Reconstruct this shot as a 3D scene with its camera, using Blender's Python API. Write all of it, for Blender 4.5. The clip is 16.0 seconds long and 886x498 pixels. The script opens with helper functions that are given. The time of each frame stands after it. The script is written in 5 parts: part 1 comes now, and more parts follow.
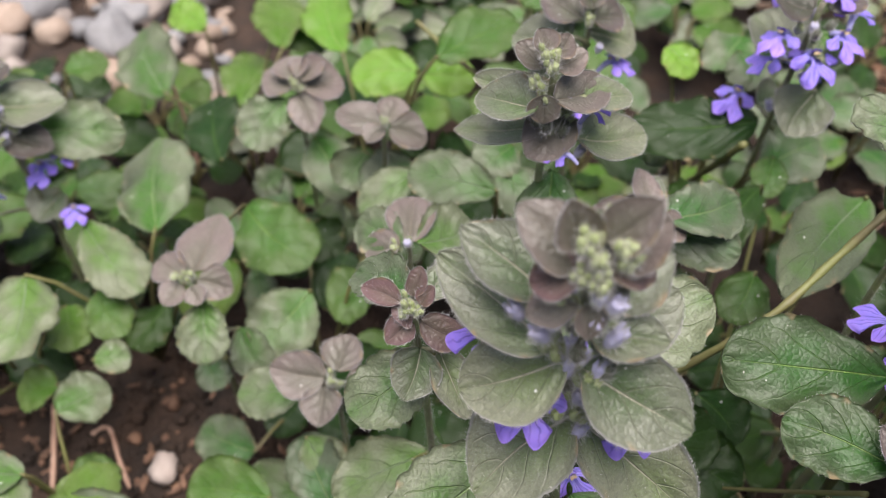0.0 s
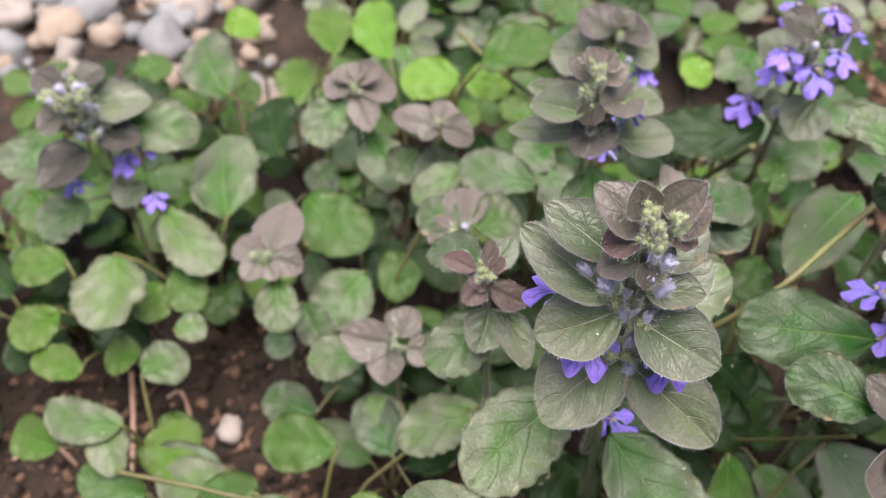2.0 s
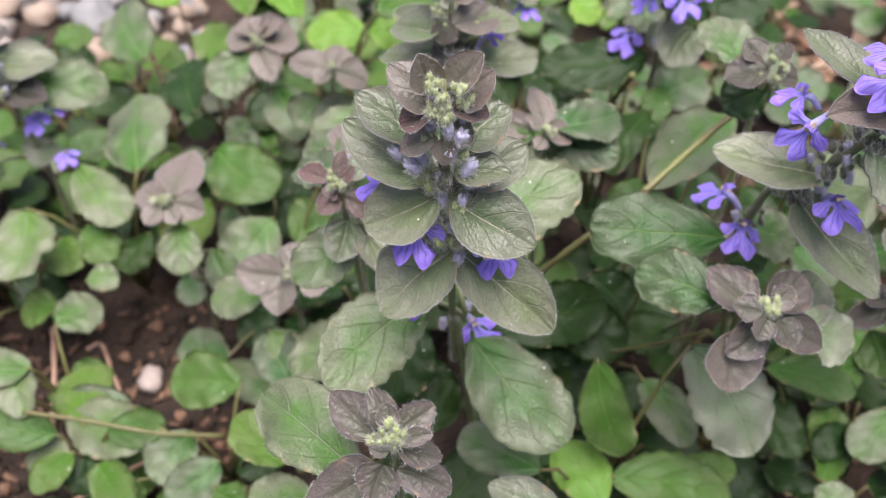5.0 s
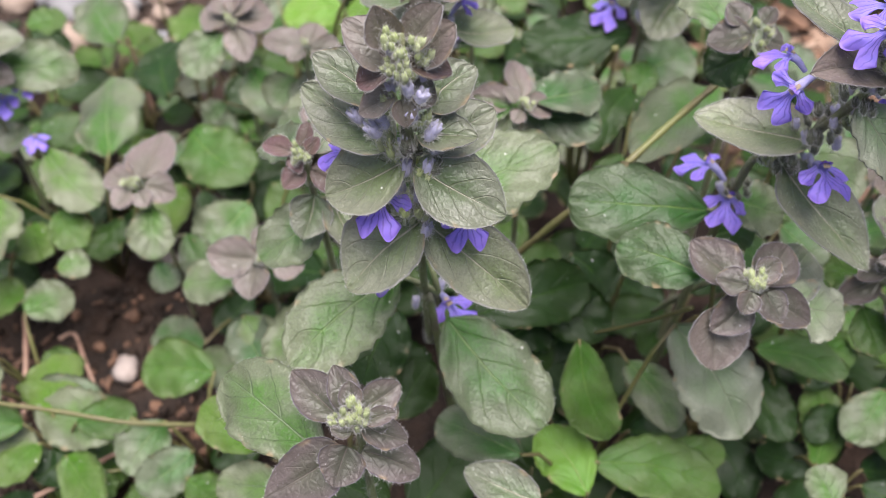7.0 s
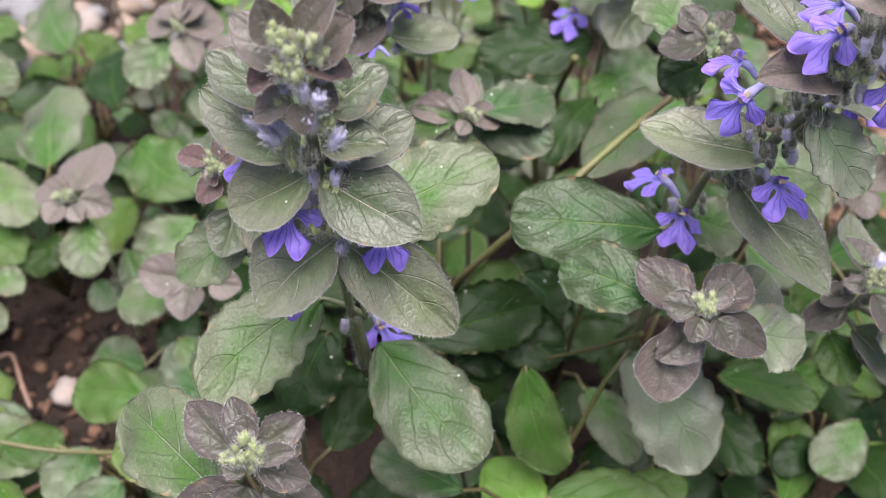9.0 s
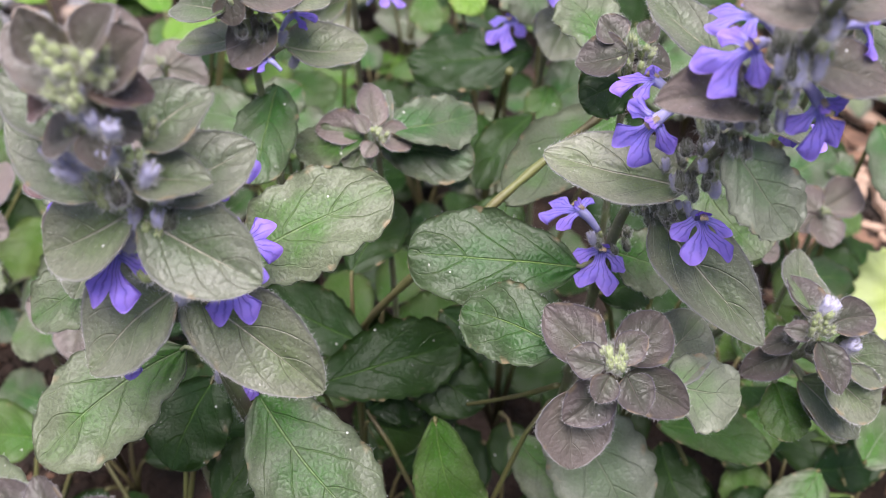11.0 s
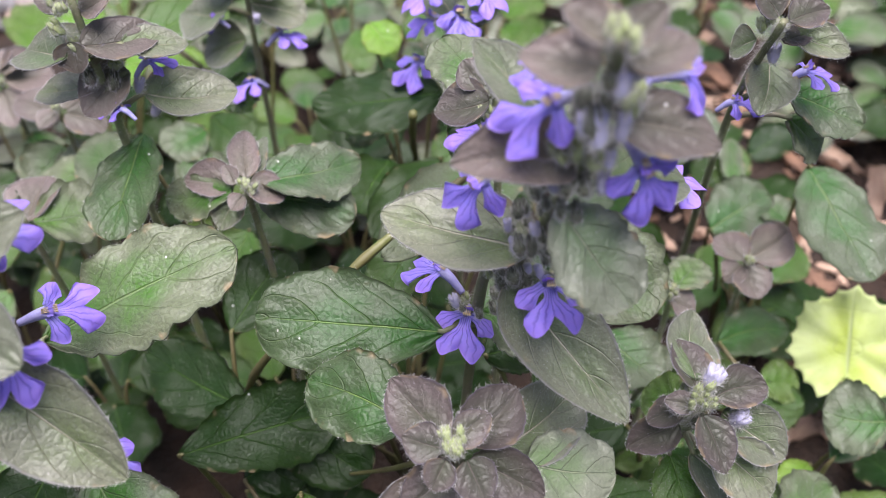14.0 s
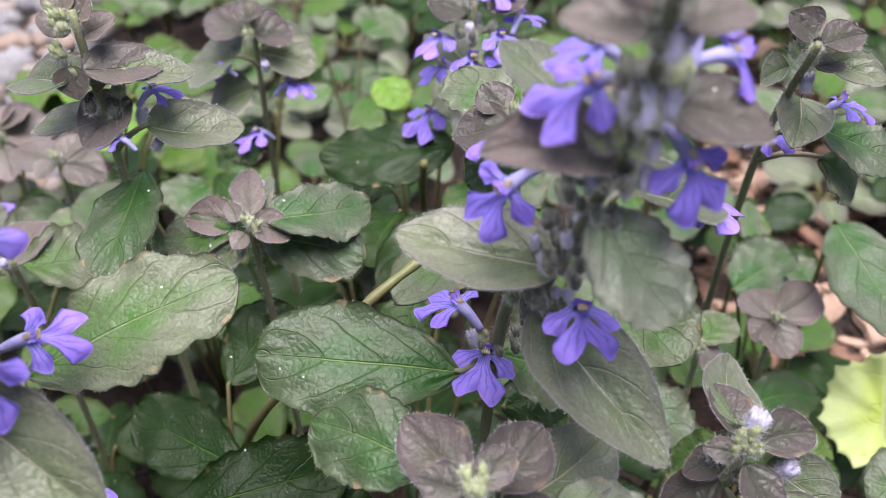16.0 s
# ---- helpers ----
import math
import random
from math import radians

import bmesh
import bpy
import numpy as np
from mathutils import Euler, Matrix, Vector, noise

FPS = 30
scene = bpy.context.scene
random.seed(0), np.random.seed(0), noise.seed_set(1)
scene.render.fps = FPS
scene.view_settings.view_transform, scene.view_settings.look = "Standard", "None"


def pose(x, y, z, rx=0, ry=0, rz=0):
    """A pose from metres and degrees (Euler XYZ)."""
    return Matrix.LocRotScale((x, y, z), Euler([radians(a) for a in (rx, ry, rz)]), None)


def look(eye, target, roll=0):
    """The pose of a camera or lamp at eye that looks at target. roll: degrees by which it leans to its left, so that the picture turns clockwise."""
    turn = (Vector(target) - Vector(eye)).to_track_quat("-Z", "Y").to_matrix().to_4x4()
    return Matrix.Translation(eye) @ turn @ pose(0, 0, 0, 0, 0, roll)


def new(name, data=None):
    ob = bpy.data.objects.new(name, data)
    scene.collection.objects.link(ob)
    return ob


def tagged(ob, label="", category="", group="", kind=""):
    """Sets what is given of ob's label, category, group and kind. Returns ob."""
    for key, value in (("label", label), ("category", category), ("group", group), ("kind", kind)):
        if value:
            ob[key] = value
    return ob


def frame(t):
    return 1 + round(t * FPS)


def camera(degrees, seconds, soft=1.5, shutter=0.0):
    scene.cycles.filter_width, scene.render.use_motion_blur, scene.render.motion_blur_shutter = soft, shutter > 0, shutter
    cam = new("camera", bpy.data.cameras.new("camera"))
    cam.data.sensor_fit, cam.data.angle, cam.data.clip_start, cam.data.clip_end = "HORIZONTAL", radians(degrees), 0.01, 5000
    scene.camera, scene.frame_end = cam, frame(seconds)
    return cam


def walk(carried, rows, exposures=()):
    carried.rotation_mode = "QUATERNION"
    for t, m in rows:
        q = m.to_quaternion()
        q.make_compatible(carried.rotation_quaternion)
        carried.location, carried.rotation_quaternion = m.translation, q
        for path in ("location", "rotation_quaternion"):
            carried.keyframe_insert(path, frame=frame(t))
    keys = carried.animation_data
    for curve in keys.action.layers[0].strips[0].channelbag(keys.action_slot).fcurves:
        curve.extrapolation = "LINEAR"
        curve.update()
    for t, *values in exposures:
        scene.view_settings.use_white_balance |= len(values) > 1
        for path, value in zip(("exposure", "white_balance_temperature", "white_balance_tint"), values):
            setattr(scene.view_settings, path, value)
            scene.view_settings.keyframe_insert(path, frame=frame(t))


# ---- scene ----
cam = camera(52.8, 16.0, soft=0.75)
METRES, EYE, TILT, LEAN, TURN = 0.22, 0.277, -48.0, 0.0, 0.0
ROWS = [
    (0.0, 0.0, 0.0, 0.0, -0.0, 0.0, -0.0),
    (0.5, -0.0567, -0.0115, 0.0042, -0.02, 0.01, -0.48),
    (1.0, -0.0892, -0.0434, 0.0013, -0.16, 0.11, -0.84),
    (1.5, -0.0902, -0.1009, -0.0072, -0.32, 0.08, -0.92),
    (2.0, -0.0772, -0.1679, -0.026, -0.37, 0.13, -0.71),
    (2.5, -0.0468, -0.1882, -0.0507, -0.47, 0.23, -0.33),
    (3.0, -0.0131, -0.1946, -0.078, -0.6, 0.26, 0.21),
    (3.5, 0.019, -0.1974, -0.1038, -0.6, 0.31, 0.63),
    (4.0, 0.0454, -0.2065, -0.1163, -0.62, 0.27, 1.03),
    (6.5, 0.0966, -0.1884, -0.1476, -0.63, -0.1, 1.98),
    (7.0, 0.1044, -0.1677, -0.1499, -0.72, -0.1, 2.12),
    (7.5, 0.1129, -0.1527, -0.1515, -0.75, 0.05, 2.16),
    (8.0, 0.1296, -0.1238, -0.1533, -0.8, 0.32, 2.12),
    (8.5, 0.1448, -0.1152, -0.1514, -0.81, 0.63, 2.0),
    (9.0, 0.1756, -0.0981, -0.1498, -0.76, 1.0, 1.75),
    (11.5, 0.3153, 0.0323, -0.1137, -0.18, 1.34, 1.64),
    (12.0, 0.3463, 0.0524, -0.1103, -0.0, 1.31, 1.75),
    (12.5, 0.3733, 0.0636, -0.1009, 0.2, 1.3, 1.85),
    (13.0, 0.4009, 0.0699, -0.0947, 0.45, 1.53, 1.94),
    (13.5, 0.4217, 0.0703, -0.0906, 0.67, 2.13, 1.93),
    (14.0, 0.4287, 0.0717, -0.0914, 0.72, 3.18, 1.8),
    (14.5, 0.4178, 0.0865, -0.1129, 0.58, 4.64, 1.63),
    (15.0, 0.3992, 0.1001, -0.1333, 0.42, 6.48, 1.49),
    (15.5, 0.3973, 0.1128, -0.1387, 0.45, 8.0, 1.45),
    (16.0, 0.4116, 0.1297, -0.1422, 0.57, 9.7, 1.37),
]
walk(cam, [(t, pose(0, 0, EYE, TILT, LEAN, TURN) @ pose(METRES * x, METRES * y, METRES * z, 90 + pitch, roll, yaw)) for t, x, y, z, yaw, pitch, roll in ROWS], [(0.0, 1.21, 6450, 14), (1.0, 1.24, 6450, 14), (2.5, 1.38, 6400, 15), (4.0, 1.42, 6350, 16), (8.0, 1.38, 6250, 16), (12.0, 1.36, 6100, 20), (16.0, 1.35, 6080, 20)])
# a phone's small lens, close up
cam.data.dof.use_dof, cam.data.dof.focus_distance, cam.data.dof.aperture_fstop = True, 0.163, 19.0

# ---- world and light ----
world = bpy.data.worlds.new("overcast_sky")
scene.world = world
world.use_nodes = True
wn = world.node_tree
sky = wn.nodes.new("ShaderNodeTexSky")
sky.sky_type, sky.sun_disc = "NISHITA", False
sky.sun_elevation, sky.sun_rotation = radians(75), radians(-73)
sky.air_density, sky.dust_density, sky.ozone_density = 1.0, 4.0, 1.0
wn.nodes["Background"].inputs["Strength"].default_value = 0.068
haze = wn.nodes.new("ShaderNodeHueSaturation")
haze.inputs["Saturation"].default_value = 0.72
wn.links.new(sky.outputs[0], haze.inputs["Color"])
wn.links.new(haze.outputs[0], wn.nodes["Background"].inputs["Color"])
sun = new("sun", bpy.data.lights.new("sun", "SUN"))
sun.data.energy, sun.data.angle, sun.data.color = 2.95, radians(50), (1.0, 0.95, 0.86)
sun.matrix_world = look((0.2, -0.35, 2.0), (0, 0, 0))

rng = random.Random(7)
MM = 0.001
UP = Vector((0, 0, 1))


# ---- materials ----
def material(name):
    m = bpy.data.materials.new(name)
    m.use_nodes = True
    return m, m.node_tree.nodes, m.node_tree.links, m.node_tree.nodes["Principled BSDF"]


def node(nodes, kind, **values):
    n = nodes.new(kind)
    for key, value in values.items():
        n.inputs[key].default_value = value
    return n


def calc(nodes, links, op, a, b=None, clamp=False):
    n = nodes.new("ShaderNodeMath")
    n.operation, n.use_clamp = op, clamp
    for i, v in enumerate((a, b)):
        if v is None:
            continue
        if isinstance(v, (int, float)):
            n.inputs[i].default_value = v
        else:
            links.new(v, n.inputs[i])
    return n.outputs[0]


def mixed(nodes, links, fac, a, b, blend="MIX"):
    n = nodes.new("ShaderNodeMix")
    n.data_type, n.blend_type = "RGBA", blend
    for i, v in ((0, fac), (6, a), (7, b)):
        if isinstance(v, (int, float)):
            n.inputs[i].default_value = v
        elif isinstance(v, tuple):
            n.inputs[i].default_value = (*v, 1)
        else:
            links.new(v, n.inputs[i])
    return n.outputs[2]


def ramp(nodes, links, value, low, high, a=0.0, b=1.0):
    n = nodes.new("ShaderNodeMapRange")
    links.new(value, n.inputs[0])
    for i, v in enumerate((low, high, a, b)):
        n.inputs[i + 1].default_value = v
    return n.outputs[0]


def leaf_material(name, blade, tinge_sheen, vein, tinge_sheen_amount, rough, clear=0.25, mottle=0.2, ribbing=0.5, gloss=0.6, rim_colour=None, fuzzy=0.16, puffy=0.35):
    """A leaf: blade colour blotched with a tinge or painted sheen towards rim and tip, pale ribs, fine net of veins,
    dust specks, painted dew glints.
    """
    m, nodes, links, shader = material(name)
    uv = nodes.new("ShaderNodeUVMap")
    uv.uv_map = "blade"
    split = nodes.new("ShaderNodeSeparateXYZ")
    links.new(uv.outputs[0], split.inputs[0])
    u, v = split.outputs[0], split.outputs[1]
    across = calc(nodes, links, "ABSOLUTE", calc(nodes, links, "MULTIPLY_ADD", v, 2.0))
    across.node.inputs[0].links[0].from_node.inputs[2].default_value = -1.0
    coords = nodes.new("ShaderNodeTexCoord")
    info = nodes.new("ShaderNodeObjectInfo")
    blotch = node(nodes, "ShaderNodeTexNoise", Scale=110.0, Detail=3.0)
    grain = node(nodes, "ShaderNodeTexNoise", Scale=1500.0, Detail=2.0)
    net = node(nodes, "ShaderNodeTexVoronoi", Scale=760.0)
    net.feature = "DISTANCE_TO_EDGE"
    for n in (blotch, grain, net):
        links.new(coords.outputs["Object"], n.inputs["Vector"])
    # ribs
    mid = ramp(nodes, links, calc(nodes, links, "MULTIPLY", across, ramp(nodes, links, u, 0.0, 1.0, 0.45, 1.6)), 0.008, 0.03, 1.0, 0.0)
    phase = calc(nodes, links, "SUBTRACT", calc(nodes, links, "MULTIPLY", u, 3.6), calc(nodes, links, "MULTIPLY", calc(nodes, links, "POWER", across, 1.3), 1.7))
    wob = calc(nodes, links, "ADD", phase, calc(nodes, links, "MULTIPLY", blotch.outputs[0], 0.25))
    saw = calc(nodes, links, "ABSOLUTE", calc(nodes, links, "SUBTRACT", calc(nodes, links, "FRACT", wob), 0.5))
    side = calc(nodes, links, "MULTIPLY", ramp(nodes, links, saw, 0.004, 0.04, 1.0, 0.0), ramp(nodes, links, across, 0.5, 0.95, 1.0, 0.0))
    main = calc(nodes, links, "MULTIPLY", mid, ramp(nodes, links, u, 0.45, 0.95, 1.0, 0.12))
    ribs = calc(nodes, links, "MAXIMUM", main, calc(nodes, links, "MULTIPLY", side, ribbing))
    tint = calc(nodes, links, "MAXIMUM", main, calc(nodes, links, "MULTIPLY", side, ribbing * 0.5))
    # colour
    # bronze and purple kinds tinge outwards; green kinds get sky sheen painted in
    rim = calc(nodes, links, "ADD", calc(nodes, links, "MULTIPLY", calc(nodes, links, "POWER", across, 1.6), 0.6), calc(nodes, links, "MULTIPLY", u, 0.5))
    amount = calc(nodes, links, "ADD", calc(nodes, links, "MULTIPLY", ramp(nodes, links, blotch.outputs[0], 0.3, 0.75), 0.5), rim)
    amount = calc(nodes, links, "MULTIPLY", ramp(nodes, links, amount, 0.34, 0.88), tinge_sheen_amount, True)
    colour = mixed(nodes, links, amount, blade, tinge_sheen)
    hue = nodes.new("ShaderNodeHueSaturation")
    links.new(colour, hue.inputs["Color"])
    links.new(ramp(nodes, links, info.outputs["Random"], 0, 1, 0.78, 1.25), hue.inputs["Value"])
    links.new(ramp(nodes, links, info.outputs["Random"], 0, 1, 0.515, 0.485), hue.inputs["Hue"])
    colour = mixed(nodes, links, calc(nodes, links, "MULTIPLY", tint, 0.8), hue.outputs[0], vein)
    colour = mixed(nodes, links, ramp(nodes, links, net.outputs[0], 0.0, 0.05, 0.04, 0.0), colour, vein)
    colour = mixed(nodes, links, ramp(nodes, links, grain.outputs[0], 0.42, 0.68, 0.0, mottle), colour, tuple(c * 0.45 for c in tinge_sheen))
    colour = mixed(nodes, links, ramp(nodes, links, across, 0.93, 1.0, 0.0, 0.6), colour, rim_colour or tuple(c * 0.6 for c in tinge_sheen))
    worn = node(nodes, "ShaderNodeTexNoise", Scale=230.0, Detail=2.0)
    links.new(coords.outputs["Object"], worn.inputs["Vector"])
    scorch = calc(nodes, links, "MULTIPLY", ramp(nodes, links, across, 0.8, 0.97), ramp(nodes, links, worn.outputs[0], 0.6, 0.68, 0.0, 0.75))
    colour = mixed(nodes, links, scorch, colour, (0.3, 0.22, 0.13))
    fuzz = node(nodes, "ShaderNodeTexNoise", Scale=4200.0, Detail=0.0)
    links.new(coords.outputs["Object"], fuzz.inputs["Vector"])
    colour = mixed(nodes, links, ramp(nodes, links, fuzz.outputs[0], 0.58, 0.72, 0.0, fuzzy), colour, (0.42, 0.42, 0.38))
    dust = node(nodes, "ShaderNodeTexNoise", Scale=900.0, Detail=1.0)
    links.new(coords.outputs["Object"], dust.inputs["Vector"])
    colour = mixed(nodes, links, ramp(nodes, links, dust.outputs[0], 0.785, 0.81, 0.0, 0.6), colour, (0.55, 0.53, 0.48))
    # sparse white dots: the glint on dew drops, painted into the colour
    dew = node(nodes, "ShaderNodeTexVoronoi", Scale=340.0)
    links.new(coords.outputs["Object"], dew.inputs["Vector"])
    chosen = nodes.new("ShaderNodeSeparateColor")
    links.new(dew.outputs["Color"], chosen.inputs[0])
    dew_glint = calc(nodes, links, "MULTIPLY", ramp(nodes, links, dew.outputs["Distance"], 0.05, 0.1, 1.0, 0.0), ramp(nodes, links, chosen.outputs[0], 0.9, 0.92), True)
    colour = mixed(nodes, links, dew_glint, colour, (0.78, 0.77, 0.72))
    links.new(colour, shader.inputs["Base Color"])
    links.new(ramp(nodes, links, grain.outputs[0], 0.3, 0.7, rough - 0.05, rough + 0.09), shader.inputs["Roughness"])
    shader.inputs["Specular IOR Level"].default_value = gloss
    shader.inputs["Sheen Weight"].default_value = 0.04
    shader.inputs["Sheen Roughness"].default_value = 0.4
    # relief
    puff = node(nodes, "ShaderNodeTexNoise", Scale=330.0, Detail=1.0)
    links.new(coords.outputs["Object"], puff.inputs["Vector"])
    relief = calc(nodes, links, "SUBTRACT", calc(nodes, links, "MULTIPLY", ramp(nodes, links, net.outputs[0], 0.0, 0.3), 0.2), calc(nodes, links, "MULTIPLY", ribs, 1.5))
    relief = calc(nodes, links, "ADD", relief, calc(nodes, links, "MULTIPLY", grain.outputs[0], 0.3))
    relief = calc(nodes, links, "ADD", relief, calc(nodes, links, "MULTIPLY", puff.outputs[0], puffy))
    bump = node(nodes, "ShaderNodeBump", Strength=0.75, Distance=0.00042)
    links.new(relief, bump.inputs["Height"])
    links.new(bump.outputs[0], shader.inputs["Normal"])
    # light through the blade
    glow = nodes.new("ShaderNodeBsdfTranslucent")
    links.new(mixed(nodes, links, 0.35, colour, (0.35, 0.5, 0.05)), glow.inputs["Color"])
    blend = nodes.new("ShaderNodeMixShader")
    blend.inputs[0].default_value = clear
    links.new(shader.outputs[0], blend.inputs[1])
    links.new(glow.outputs[0], blend.inputs[2])
    links.new(blend.outputs[0], nodes["Material Output"].inputs["Surface"])
    return m


LILAC_RIM = (0.36, 0.34, 0.37)
LEAF = {
    "dark": leaf_material("bronze_green_leaf", (0.092, 0.136, 0.05), (0.155, 0.154, 0.12), (0.56, 0.52, 0.4), 0.7, 0.4, 0.12, 0.36, 0.4, 0.52, LILAC_RIM, 0.14, 0.7),
    "purple": leaf_material("dusky_purple_leaf", (0.068, 0.072, 0.048), (0.094, 0.074, 0.071), (0.2, 0.165, 0.14), 0.9, 0.4, 0.22, 0.35, 0.12, 0.45, (0.21, 0.18, 0.25), 0.07, 0.9),
    "wine": leaf_material("wine_red_leaf", (0.105, 0.076, 0.06), (0.128, 0.074, 0.075), (0.2, 0.14, 0.12), 0.9, 0.4, 0.22, 0.35, 0.12, 0.48, (0.22, 0.16, 0.21), 0.08, 0.8),
    "rose": leaf_material("rosy_grey_leaf", (0.144, 0.132, 0.104), (0.168, 0.132, 0.122), (0.28, 0.24, 0.19), 0.9, 0.4, 0.24, 0.35, 0.2, 0.5, LILAC_RIM, 0.1),
    "green": leaf_material("grey_green_leaf", (0.026, 0.112, 0.004), (0.122, 0.14, 0.088), (0.23, 0.33, 0.13), 0.9, 0.42, 0.16, 0.45, 0.5, 0.4, None, 0.08),
    "pale": leaf_material("pale_green_leaf", (0.05, 0.138, 0.01), (0.13, 0.146, 0.09), (0.25, 0.32, 0.19), 0.9, 0.42, 0.18, 0.42, 0.5, 0.42, None, 0.1),
    # lighter copy of the pale kind: stronger light put into the colour
    "silver_lit": leaf_material("lit_silvery_green_leaf", (0.13, 0.2, 0.085), (0.215, 0.225, 0.17), (0.3, 0.34, 0.22), 0.85, 0.42, 0.18, 0.3, 0.5, 0.5, None, 0.12),
    "rich": leaf_material("glossy_green_leaf", (0.024, 0.1, 0.005), (0.07, 0.092, 0.044), (0.18, 0.29, 0.07), 0.8, 0.43, 0.16, 0.4, 0.4, 0.42, None, 0.05),
    # very dark green: the shade under the taller plants is put into the colour
    "deep_shaded": leaf_material("shaded_deep_green_leaf", (0.009, 0.04, 0.0015), (0.015, 0.034, 0.005), (0.085, 0.18, 0.028), 0.7, 0.4, 0.22, 0.25, 0.5, 0.28, None, 0.04),
    "bright": leaf_material("fresh_green_leaf", (0.045, 0.138, 0.003), (0.092, 0.142, 0.036), (0.17, 0.31, 0.06), 0.75, 0.44, 0.26, 0.42, 0.6, 0.34),
    "lime": leaf_material("lime_green_leaf", (0.13, 0.31, 0.016), (0.19, 0.3, 0.055), (0.4, 0.52, 0.18), 0.6, 0.45, 0.35, 0.2, 0.5, 0.35),
    "yellow": leaf_material("yellow_green_leaf", (0.48, 0.6, 0.11), (0.66, 0.74, 0.4), (0.6, 0.68, 0.36), 0.8, 0.5, 0.45, 0.05, 0.5, 0.35),
}


def plain_material(name, a, b, scale, rough, bumpy=0.3, distance=0.0004, detail=3.0, clear=0.0):
    m, nodes, links, shader = material(name)
    coords = nodes.new("ShaderNodeTexCoord")
    big = node(nodes, "ShaderNodeTexNoise", Scale=scale, Detail=detail)
    fine = node(nodes, "ShaderNodeTexNoise", Scale=scale * 7, Detail=2.0)
    info = nodes.new("ShaderNodeObjectInfo")
    for n in (big, fine):
        links.new(coords.outputs["Object"], n.inputs["Vector"])
    colour = mixed(nodes, links, ramp(nodes, links, big.outputs[0], 0.3, 0.7), a, b)
    colour = mixed(nodes, links, ramp(nodes, links, fine.outputs[0], 0.45, 0.75, 0.0, 0.35), colour, tuple(c * 0.55 for c in a))
    hue = nodes.new("ShaderNodeHueSaturation")
    links.new(colour, hue.inputs["Color"])
    links.new(ramp(nodes, links, info.outputs["Random"], 0, 1, 0.8, 1.2), hue.inputs["Value"])
    links.new(hue.outputs[0], shader.inputs["Base Color"])
    shader.inputs["Roughness"].default_value = rough
    bump = node(nodes, "ShaderNodeBump", Strength=bumpy, Distance=distance)
    links.new(fine.outputs[0], bump.inputs["Height"])
    links.new(bump.outputs[0], shader.inputs["Normal"])
    if clear:
        glow = nodes.new("ShaderNodeBsdfTranslucent")
        links.new(hue.outputs[0], glow.inputs["Color"])
        blend = nodes.new("ShaderNodeMixShader")
        blend.inputs[0].default_value = clear
        links.new(shader.outputs[0], blend.inputs[1])
        links.new(glow.outputs[0], blend.inputs[2])
        links.new(blend.outputs[0], nodes["Material Output"].inputs["Surface"])
    return m


def petal_material():
    """Violet petal: paler throat, dark lines along it."""
    m, nodes, links, shader = material("violet_petal")
    uv = nodes.new("ShaderNodeUVMap")
    uv.uv_map = "blade"
    split = nodes.new("ShaderNodeSeparateXYZ")
    links.new(uv.outputs[0], split.inputs[0])
    u, v = split.outputs[0], split.outputs[1]
    coords = nodes.new("ShaderNodeTexCoord")
    soft = node(nodes, "ShaderNodeTexNoise", Scale=500.0, Detail=2.0)
    links.new(coords.outputs["Object"], soft.inputs["Vector"])
    info = nodes.new("ShaderNodeObjectInfo")
    fan = calc(nodes, links, "ADD", calc(nodes, links, "MULTIPLY", v, 6.0), calc(nodes, links, "MULTIPLY", soft.outputs[0], 1.1))
    line = calc(nodes, links, "ABSOLUTE", calc(nodes, links, "SUBTRACT", calc(nodes, links, "FRACT", fan), 0.5))
    line = calc(nodes, links, "MULTIPLY", ramp(nodes, links, line, 0.0, 0.2, 1.0, 0.0), ramp(nodes, links, u, 0.5, 1.0, 0.7, 0.14))
    base = mixed(nodes, links, ramp(nodes, links, soft.outputs[0], 0.3, 0.7), (0.34, 0.255, 0.84), (0.44, 0.3, 0.86))
    base = mixed(nodes, links, ramp(nodes, links, u, 0.55, 1.0, 0.0, 0.5), base, (0.41, 0.25, 0.8))
    base = mixed(nodes, links, ramp(nodes, links, u, 0.0, 0.4, 0.6, 0.0), base, (0.46, 0.46, 0.86))
    base = mixed(nodes, links, line, base, (0.07, 0.035, 0.34))
    hue = nodes.new("ShaderNodeHueSaturation")
    links.new(base, hue.inputs["Color"])
    links.new(ramp(nodes, links, info.outputs["Random"], 0, 1, 0.97, 1.14), hue.inputs["Value"])
    links.new(ramp(nodes, links, info.outputs["Random"], 0, 1, 0.49, 0.506), hue.inputs["Hue"])
    links.new(hue.outputs[0], shader.inputs["Base Color"])
    shader.inputs["Roughness"].default_value = 0.55
    bump = node(nodes, "ShaderNodeBump", Strength=0.3, Distance=0.0002)
    links.new(soft.outputs[0], bump.inputs["Height"])
    links.new(bump.outputs[0], shader.inputs["Normal"])
    glow = nodes.new("ShaderNodeBsdfTranslucent")
    links.new(hue.outputs[0], glow.inputs["Color"])
    blend = nodes.new("ShaderNodeMixShader")
    blend.inputs[0].default_value = 0.45
    links.new(shader.outputs[0], blend.inputs[1])
    links.new(glow.outputs[0], blend.inputs[2])
    links.new(blend.outputs[0], nodes["Material Output"].inputs["Surface"])
    return m


